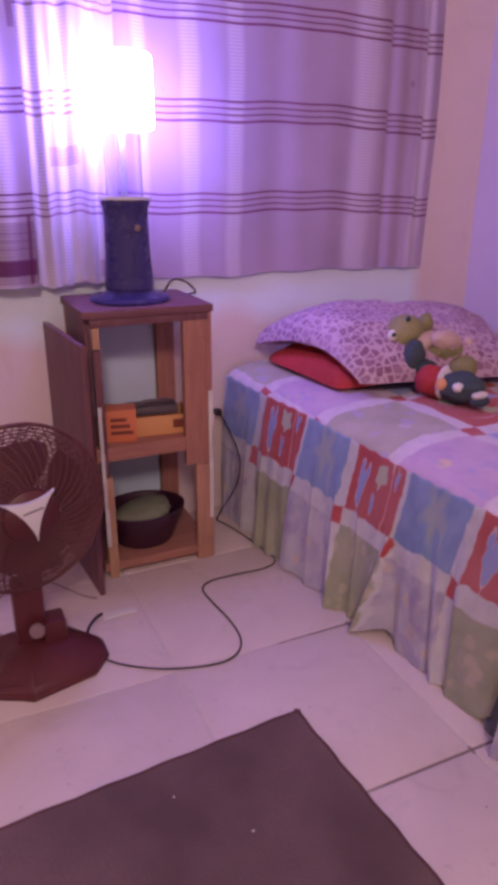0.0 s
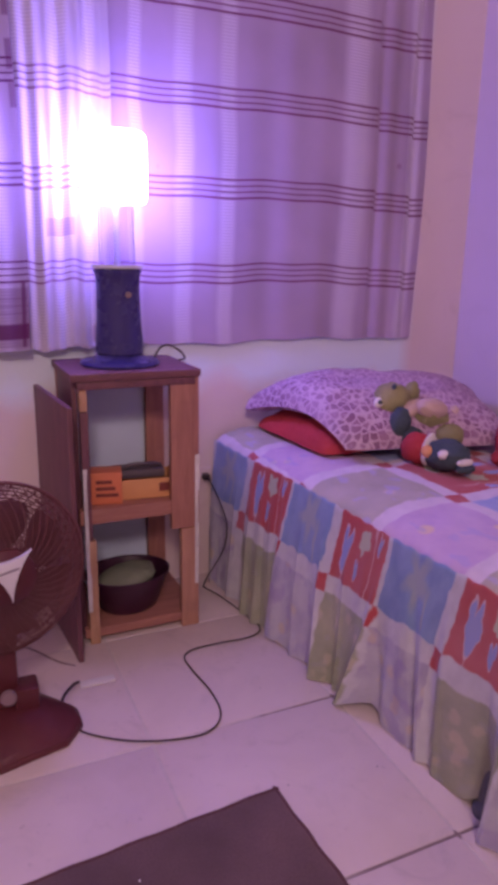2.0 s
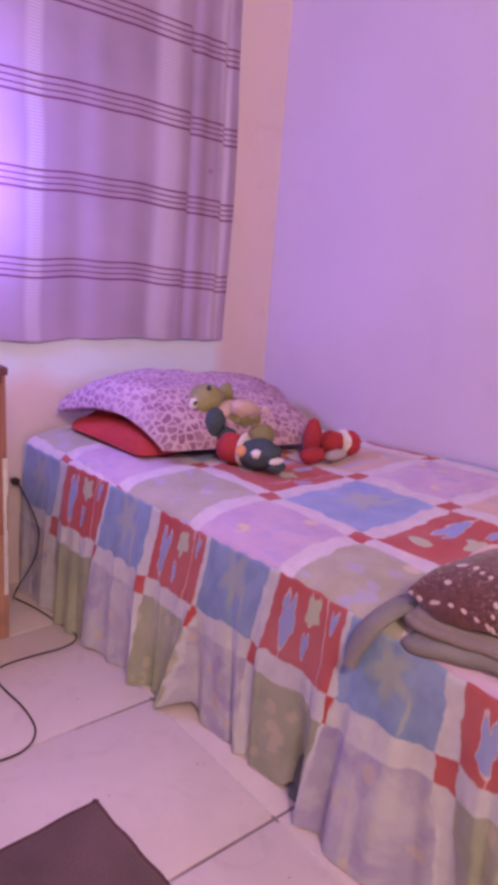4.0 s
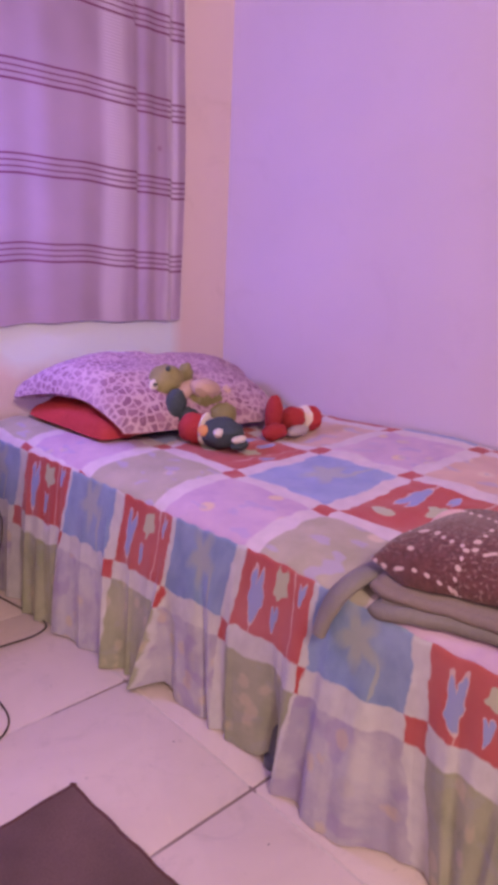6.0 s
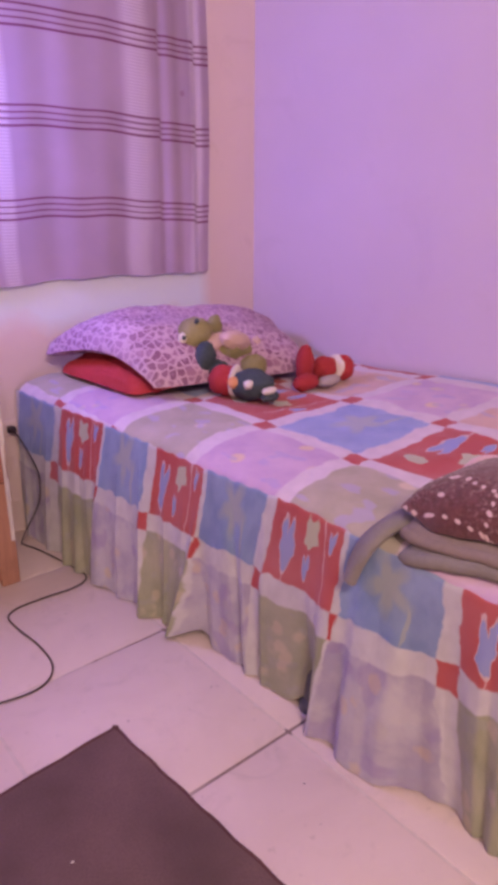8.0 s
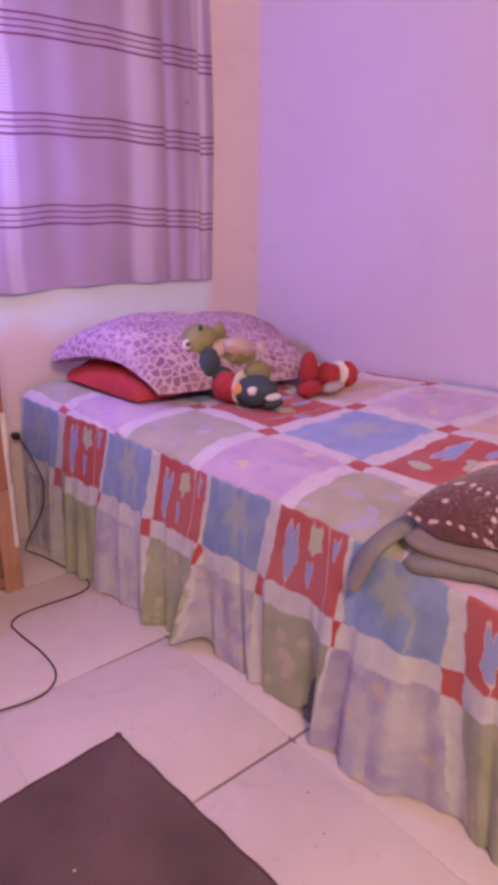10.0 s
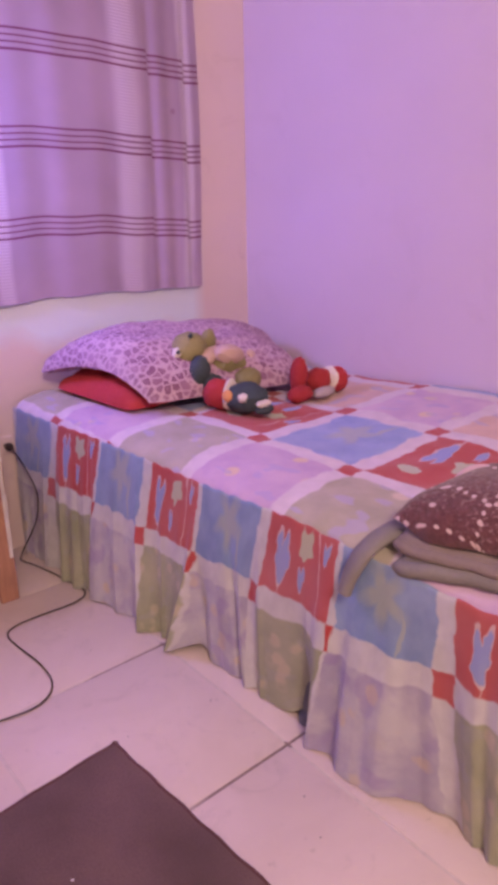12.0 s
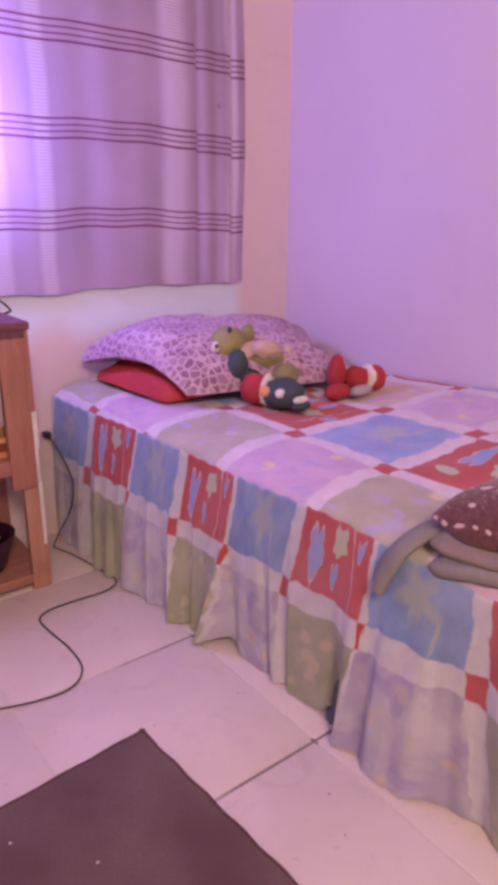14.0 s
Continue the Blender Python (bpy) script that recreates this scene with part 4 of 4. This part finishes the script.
def build_shelf_things():
    z = 0.386
    ob = thing("carton", "small orange carton with dark print, on the middle shelf", "box", (0.548, 1.812, z), turn=-12)
    part("body", box(bmesh.new(), (-0.045, -0.03, 0), (0.040, 0.035, 0.088), 0.003), M_ORANGE, ob)
    for k in range(3):
        part("print", box(bmesh.new(), (-0.028, -0.0312, 0.022 + k * 0.018), (0.030 - 0.008 * k, -0.0301, 0.031 + k * 0.018)), M_CARTON_PRINT, ob, "dark bar of print")
    ob = thing("tray", "amber plastic tray holding small dark things", "tray", (0.655, 1.845, z), turn=-6)
    bm = bmesh.new()
    box(bm, (-0.085, -0.05, 0), (0.085, 0.05, 0.006), 0.002)
    for lo, hi in (((-0.085, -0.05, 0.005), (0.085, -0.044, 0.055)), ((-0.085, 0.044, 0.005), (0.085, 0.05, 0.055)),
                   ((-0.085, -0.0435, 0.005), (-0.079, 0.0435, 0.055)), ((0.079, -0.0435, 0.005), (0.085, 0.0435, 0.062))):
        box(bm, lo, hi, 0.002)
    part("body", bm, M_YELLOW, ob)
    part("label", box(bmesh.new(), (0.038, -0.0515, 0.018), (0.078, -0.0501, 0.042)), M_CARTON_PRINT, ob, "dark patch")
    ob = thing("tool_case", "flat dark case lying in the tray", "case", (0.645, 1.85, z + 0.052), turn=-8)
    bm = box(bmesh.new(), (-0.07, -0.035, 0), (0.07, 0.035, 0.024), 0.008)
    part("body", bm, M_DARK, ob)
    bm = tube(bmesh.new(), smooth_path(((-0.05, -0.02, 0.026), (-0.02, -0.028, 0.038), (0.03, -0.02, 0.036), (0.06, 0.0, 0.027)), 8), 0.006, 8)
    part("handle", bm, M_DARK, ob)
    z = 0.046
    ob = thing("basin", "dark purple plastic basin on the bottom shelf", "basin", (0.608, 1.856, z))
    bm = lathe(bmesh.new(), ((0, 0), (0.075, 0), (0.085, 0.01), (0.112, 0.085), (0.122, 0.105), (0.122, 0.110), (0.114, 0.108), (0.103, 0.085), (0.078, 0.014), (0, 0.012)), 40, squash=0.82)
    part("bowl", bm, M_BOWL, ob)
    ob = thing("green_cloth", "bundled green cloth lying in the basin", "cloth")
    bm = bmesh.new()
    blob(bm, (0.600, 1.852, z + 0.088), (0.088, 0.066, 0.032), (0, -8, 10), 0, 0.16, 4)
    blob(bm, (0.640, 1.848, z + 0.098), (0.045, 0.045, 0.022), (0, 0, 20), 0, 0.2, 7)
    part("cloth", bm, M_GREEN, ob)


def build_lamp():
    ob = thing("table_lamp", "dark table lamp with glass neck and glowing violet-white shade", "lamp", (0.612, 1.885, 0.742))
    part("base", lathe(bmesh.new(), ((0, 0), (0.103, 0), (0.106, 0.006), (0.100, 0.014), (0.070, 0.020), (0.060, 0.030), (0, 0.030)), 40), M_LAMP_DARK, ob)
    part("body", lathe(bmesh.new(), ((0.058, 0.028), (0.064, 0.034), (0.063, 0.06), (0.058, 0.12), (0.056, 0.20), (0.058, 0.235), (0.062, 0.240), (0.062, 0.247), (0.05, 0.25), (0, 0.25)), 40), M_LAMP_DARK, ob)
    part("collar", lathe(bmesh.new(), ((0.05, 0.2502), (0.067, 0.2502), (0.067, 0.258), (0.05, 0.258)), 40), M_SILVER, ob, "thin silver collar")
    part("neck", lathe(bmesh.new(), ((0.046, 0.258), (0.046, 0.40), (0.043, 0.40), (0.043, 0.258)), 32), M_GLASS, ob, "clear glass neck")
    part("stem", lathe(bmesh.new(), ((0, 0.250), (0.008, 0.250), (0.008, 0.41), (0, 0.41)), 12), M_SILVER, ob)
    part("switch", lathe(bmesh.new(), ((0, 0), (0.008, 0), (0.008, 0.006), (0, 0.008)), 16, pose(0.012, -0.0565, 0.185, 90, 0, 0)), M_KNOB, ob)
    part("shade", lathe(bmesh.new(), ((0.02, 0.412), (0.076, 0.412), (0.080, 0.424), (0.080, 0.562), (0.074, 0.574), (0.02, 0.576), (0, 0.576)), 40), M_GLOW, ob, "glowing violet-white shade")
    cable = thing("lamp_cable", "thin black lamp cable running off the stand", "cable")
    pts = smooth_path(((0.712, 1.91, 0.752), (0.740, 1.91, 0.785), (0.775, 1.90, 0.778), (0.797, 1.89, 0.752), (0.800, 1.96, 0.735), (0.770, 2.045, 0.70), (0.73, 2.047, 0.4), (0.73, 2.047, 0.02)), 8)
    part("wire", tube(bmesh.new(), pts, 0.003, 6), M_CABLE, cable)


# ---- fan ----
def build_fan():
    fan = thing("fan", "dark plum plastic desk fan with round grille standing on the floor", "fan", (0.245, 1.475, 0), turn=0)
    # base: a low five-cornered foot with drawn-out toes
    bm = bmesh.new()
    rim = []
    corners = ((-0.150, 0.085), (-0.142, 0.066), (-0.112, 0.030), (-0.108, -0.02), (-0.123, -0.094), (-0.055, -0.124), (-0.030, -0.140), (0.02, -0.124), (0.105, -0.108), (0.146, -0.055), (0.146, -0.005), (0.073, 0.085), (-0.043, 0.10), (-0.10, 0.092))
    for z, k in ((0.0, 1.0), (0.014, 1.0), (0.03, 0.90), (0.055, 0.55), (0.066, 0.36)):
        rim.append([bm.verts.new((x * k, y * k + 0.012 * (1 - k), z)) for x, y in corners])
    for a, b in zip(rim, rim[1:]):
        for i in range(len(a)):
            j = (i + 1) % len(a)
            bm.faces.new((a[i], a[j], b[j], b[i]))
    bm.faces.new(rim[0][::-1])
    bm.faces.new(rim[-1])
    bmesh.ops.bevel(bm, geom=[e for e in bm.edges if e.calc_length() > 0.03], offset=0.004, segments=2, affect="EDGES")
    part("base", bm, M_FAN, fan)
    bm = bmesh.new()
    for z0, z1, w, d in ((0.055, 0.21, 0.033, 0.026),):
        box(bm, (-w - 0.012, -d + 0.015, z0), (w - 0.012, d + 0.015, z1), 0.009)
    box(bm, (-0.026, -0.005, 0.20), (0.026, 0.062, 0.40), 0.010)
    box(bm, (0.010, -0.03, 0.055), (0.062, 0.028, 0.112), 0.008)
    neck = part("neck", bm, M_FAN, fan)
    part("badge", lathe(bmesh.new(), ((0, 0.004), (0.034, 0.003), (0.037, 0.0), (0.037, -0.006), (0, -0.006)), 28, pose(0.012, -0.088, 0.036, 31, 0, 8), 0.42), M_BADGE, fan, "dark blue oval badge")
    part("knob", lathe(bmesh.new(), ((0, 0), (0.017, 0), (0.017, 0.008), (0.013, 0.012), (0, 0.012)), 24, pose(-0.003, -0.031, 0.103, 78, 0, 0)), M_KNOB, neck, "greyed round speed knob")
    head = Matrix.Translation((-0.002, 0.012, 0.384)) @ pose(0, 0, 0, 84, 0, 12)
    # local z is the blowing direction
    motor = lathe(bmesh.new(), ((0, -0.12), (0.035, -0.118), (0.05, -0.10), (0.055, -0.04), (0.05, -0.015), (0, -0.015)), 28, head)
    part("motor", motor, M_FAN, fan)
    cage = bmesh.new()
    R = 0.183

    def ring(r, z, w=0.0016, seg=64):
        tube(cage, [head @ Vector((r * math.cos(a), r * math.sin(a), z)) for a in (i * math.tau / seg for i in range(seg))], w, 6, True)

    def dome(r, front):
        f = (r / R) ** 2
        return 0.018 + 0.055 * (1 - f ** 1.4) if front else -0.012 - 0.062 * (1 - f ** 2.0)

    ring(R, 0.010, 0.0045, 72)
    part("rim", cage, M_FAN_WIRE, fan)
    cage = bmesh.new()
    for k in range(20):
        r = 0.062 + (R - 0.070) * k / 19
        ring(r, dome(r, True), 0.0013, 56)
    for k in range(44):
        a0 = k * math.tau / 44
        pts = []
        for s in range(9):
            r = 0.046 + (R - 0.048) * s / 8
            a = a0 + 0.5 * (s / 8)
            pts.append(head @ Vector((r * math.cos(a), r * math.sin(a), dome(r, True))))
        tube(cage, pts, 0.0013, 5)
    part("front_grille", cage, M_FAN_WIRE, fan)
    cage = bmesh.new()
    for k in range(60):
        a0 = k * math.tau / 60
        pts = [head @ Vector((r * math.cos(a0), r * math.sin(a0), dome(r, False))) for r in np.linspace(0.045, R - 0.002, 8)]
        tube(cage, pts, 0.0013, 5)
    for k in range(13):
        r = 0.066 + 0.0095 * k
        ring(r, dome(r, False), 0.0015, 48)
    part("rear_grille", cage, M_FAN_WIRE, fan)
    hub = part("hub_cap", lathe(bmesh.new(), ((0, 0.086), (0.040, 0.084), (0.058, 0.074), (0.060, 0.064), (0, 0.064)), 36, head), M_FAN, fan)
    for k in range(6):
        blade = bmesh.new()
        turn = pose(0, 0, 0, 0, 0, k * 60 + 10)

        def leaf(s, t):
            r = 0.035 + 0.112 * s
            a = (t - 0.5) * (0.75 + 0.45 * math.sin(s * 2.6)) + 0.3 * s
            return head @ turn @ Vector((r * math.cos(a), r * math.sin(a), 0.012 + 0.055 * (t - 0.5)))

        sheet(blade, list(np.linspace(0, 1, 10)), list(np.linspace(0, 1, 8)), leaf, lambda a, b: (a, b))
        thick(part("blade", blade, M_FAN_CLEAR, fan), 0.002)
    # three-pointed silver badge with concave sides
    bm = bmesh.new()
    tips = [math.radians(a) for a in (34, 153, 276)]
    outline = []
    for a, b in zip(tips, tips[1:] + [tips[0] + math.tau]):
        p = Vector((math.cos(a), math.sin(a))) * 0.067
        q = Vector((math.cos(b), math.sin(b))) * 0.067
        mid = (p + q) * 0.5 * 0.36
        for s in range(10):
            t = s / 10
            outline.append((1 - t) ** 2 * p + 2 * t * (1 - t) * mid + t * t * q)
    low = [bm.verts.new(head @ Vector((p.x - 0.005, p.y + 0.016, 0.088 - 0.010 * (p.length / 0.067)))) for p in outline]
    high = [bm.verts.new(head @ Vector((p.x * 0.96 - 0.005, p.y * 0.96 + 0.016, 0.096 - 0.009 * (p.length / 0.067)))) for p in outline]
    top = bm.verts.new(head @ Vector((-0.005, 0.016, 0.0965)))
    for i in range(len(outline)):
        j = (i + 1) % len(outline)
        bm.faces.new((low[i], low[j], high[j], high[i]))
        bm.faces.new((high[i], high[j], top))
    part("emblem", bm, M_SILVER, hub, "silver three-pointed emblem")
    part("print", box(bmesh.new(), (-0.02, -0.002, 0.0955), (0.022, 0.002, 0.0968), 0.0, head @ pose(-0.004, 0.020, 0, 0, 0, 8)), M_GREY_TXT, hub, "grey bar of print")
    return fan


def build_cables():
    cable = thing("fan_cable", "black fan cable winding over the tiles to the wall socket", "cable")
    pts = ((0.365, 1.44, 0.012), (0.395, 1.393, 0.004), (0.479, 1.331, 0.004), (0.579, 1.296, 0.004), (0.650, 1.297, 0.004), (0.693, 1.345, 0.004), (0.701, 1.431, 0.004),
           (0.690, 1.53, 0.004), (0.690, 1.595, 0.004), (0.725, 1.622, 0.004), (0.80, 1.625, 0.004), (0.89, 1.622, 0.004), (0.938, 1.655, 0.004), (0.928, 1.75, 0.004),
           (0.905, 1.87, 0.004), (0.882, 1.945, 0.004), (0.868, 1.930, 0.022), (0.868, 1.880, 0.084), (0.880, 1.840, 0.144), (0.892, 1.820, 0.192),
           (0.904, 1.830, 0.234), (0.914, 1.860, 0.262), (0.919, 1.930, 0.302), (0.916, 1.985, 0.335), (0.916, 2.020, 0.346))
    part("wire", tube(bmesh.new(), smooth_path(pts, 9), 0.0022, 8), M_CABLE, cable)
    bm = box(bmesh.new(), (0.906, 2.020, 0.337), (0.927, 2.0498, 0.355), 0.004)
    part("plug", bm, M_CABLE, cable)
    ob = thing("wall_socket", "small cream socket on the wall beside the stand", "socket")
    part("plate", box(bmesh.new(), (0.893, 2.0495, 0.32), (0.939, 2.0548, 0.375), 0.002), M_WALL_N, ob)
    ob = thing("thin_lead", "thin greyish lead looping over the floor behind the fan", "cable")
    pts = ((0.215, 1.60, 0.003), (0.185, 1.592, 0.003), (0.166, 1.62, 0.003), (0.160, 1.67, 0.003), (0.170, 1.74, 0.003), (0.205, 1.80, 0.003), (0.26, 1.825, 0.003), (0.305, 1.81, 0.003), (0.335, 1.778, 0.003), (0.383, 1.702, 0.003), (0.419, 1.668, 0.003))
    part("wire", tube(bmesh.new(), smooth_path(pts, 8), 0.0018, 8), M_KNOB, ob)
    ob = thing("plug_lead", "short dark lead end lying behind the fan foot", "cable")
    pts = ((0.352, 1.475, 0.02), (0.365, 1.51, 0.03), (0.395, 1.56, 0.02), (0.412, 1.585, 0.008))
    part("wire", tube(bmesh.new(), smooth_path(pts, 8), 0.0036, 8), M_CABLE, ob)
    part("tag", box(bmesh.new(), (0.415, 1.565, 0.0006), (0.50, 1.59, 0.006), 0.002), M_SOCKET, ob, "flat white tag")


def build_mat():
    ob = thing("floor_mat", "dark grey-brown woven mat with a darker bound edge", "mat", (0.7075, 1.087, 0.0), turn=3.8)
    part("weave", box(bmesh.new(), (-1.25, -0.80, 0.0008), (-0.006, -0.006, 0.007), 0.002), M_MAT, ob)
    bm = bmesh.new()
    for a, b in (((-1.25, -0.005), (0, -0.005)), ((-0.005, 0), (-0.005, -0.80)), ((0, -0.80), (-1.25, -0.80)), ((-1.25, -0.80), (-1.25, 0))):
        n = 40
        tube(bm, [(a[0] + (b[0] - a[0]) * i / n + 0.0015 * math.sin(i * 1.3), a[1] + (b[1] - a[1]) * i / n + 0.0015 * math.sin(i * 1.7), 0.0056) for i in range(n + 1)], 0.0036, 8)
    part("binding", bm, M_MAT_EDGE, ob, "darker bound edge")


# unseen lamp body, added to give the room light a holder
def build_added_ceiling_lamp():
    ob = thing("added_ceiling_lamp", "assumed round white ceiling lamp, unseen, added to carry the room light", "ceiling lamp", (-0.25, -1.25, 2.6))
    part("plate", lathe(bmesh.new(), ((0, 0), (0.26, 0), (0.26, -0.02), (0.25, -0.03), (0, -0.03)), 32), M_SOCKET, ob)
    part("diffuser", lathe(bmesh.new(), ((0, -0.031), (0.25, -0.031), (0.25, -0.06), (0.20, -0.085), (0, -0.1)), 32), M_LIT, ob)


build_bed()
build_bedspread()
build_pillows()
build_toys()
build_blanket()
curtain("curtain", 0.60, 1.652, 2.005, M_CURT, "mauve curtain with dark woven stripes and pale ribbed bands", 3.4, 0.0034, 0.778, 1.3, grow=1.0165, pleats=((1.465, 0.016), (1.53, 0.022), (1.595, 0.012)))
curtain("curtain", 0.33, 0.63, 2.012, M_SHEER, "thin pale lilac curtain hanging behind the lamp", 3.0, 0.012, 0.772, 0.4)
curtain("curtain", -0.75, 0.395, 1.985, M_PLAID, "lilac and dark plum plaid curtain", 5.0, 0.010, 0.776, 2.2)
build_shelf()
build_shelf_things()
build_lamp()
build_fan()
build_cables()
build_mat()
build_added_ceiling_lamp()


def build_crumbs():
    bm = bmesh.new()
    spots = ((0.86, 0.66), (0.93, 1.06), (0.60, 1.7), (0.735, 1.085), (0.90, 0.74), (0.82, 1.40))
    for k, (x, y) in enumerate(spots):
        blob(bm, (x, y, 0.0012), (0.0015 + 0.0005 * math.sin(k * 2.1), 0.0012, 0.0009), (0, 0, k * 40), 0, 0.3, k)
    blob(bm, (0.50, 0.86, 0.0105), (0.003, 0.002, 0.0015), (0, 0, 0), 1, 0.3, 3)
    blob(bm, (0.40, 0.98, 0.0105), (0.002, 0.002, 0.0015), (0, 0, 0), 1, 0.3, 5)
    ob = new("crumbs", mesh_of("crumbs", bm, [M_DARK, M_CHIP]))
    tagged(ob, "small crumbs of dirt scattered on the floor and mat", "crumbs", kind="stuff")


build_crumbs()


# ---- floor tiles ----
def build_tiles():
    size, gap = 0.45, 0.007
    bm = box(bmesh.new(), (gap / 2, gap / 2, -0.008), (size - gap / 2, size - gap / 2, 0.0), 0.0012)
    me = mesh_of("tile", bm, M_TILE)
    ix0, iy0 = 0.068 - 3 * size, 0.855 - 6 * size
    for i in range(8):
        for j in range(10):
            x, y = ix0 + i * size, iy0 + j * size
            if x > X1 or y > Y1 or x + size < X0 or y + size < Y0:
                continue
            ob = new("tile", me)
            a, b = max(gap / 2, X0 - x), min(size - gap / 2, X1 - x)
            c, d = max(gap / 2, Y0 - y), min(size - gap / 2, Y1 - y)
            if b - a < 0.02 or d - c < 0.02:
                bpy.data.objects.remove(ob)
                continue
            if b - a < size - 2 * gap or d - c < size - 2 * gap:
                ob.data = mesh_of("tile", box(bmesh.new(), (a, c, -0.008), (b, d, 0.0), 0.0012), M_TILE)
            ob.parent = floor
            ob.location = (x, y, random.uniform(-0.0003, 0.0001))


build_tiles()
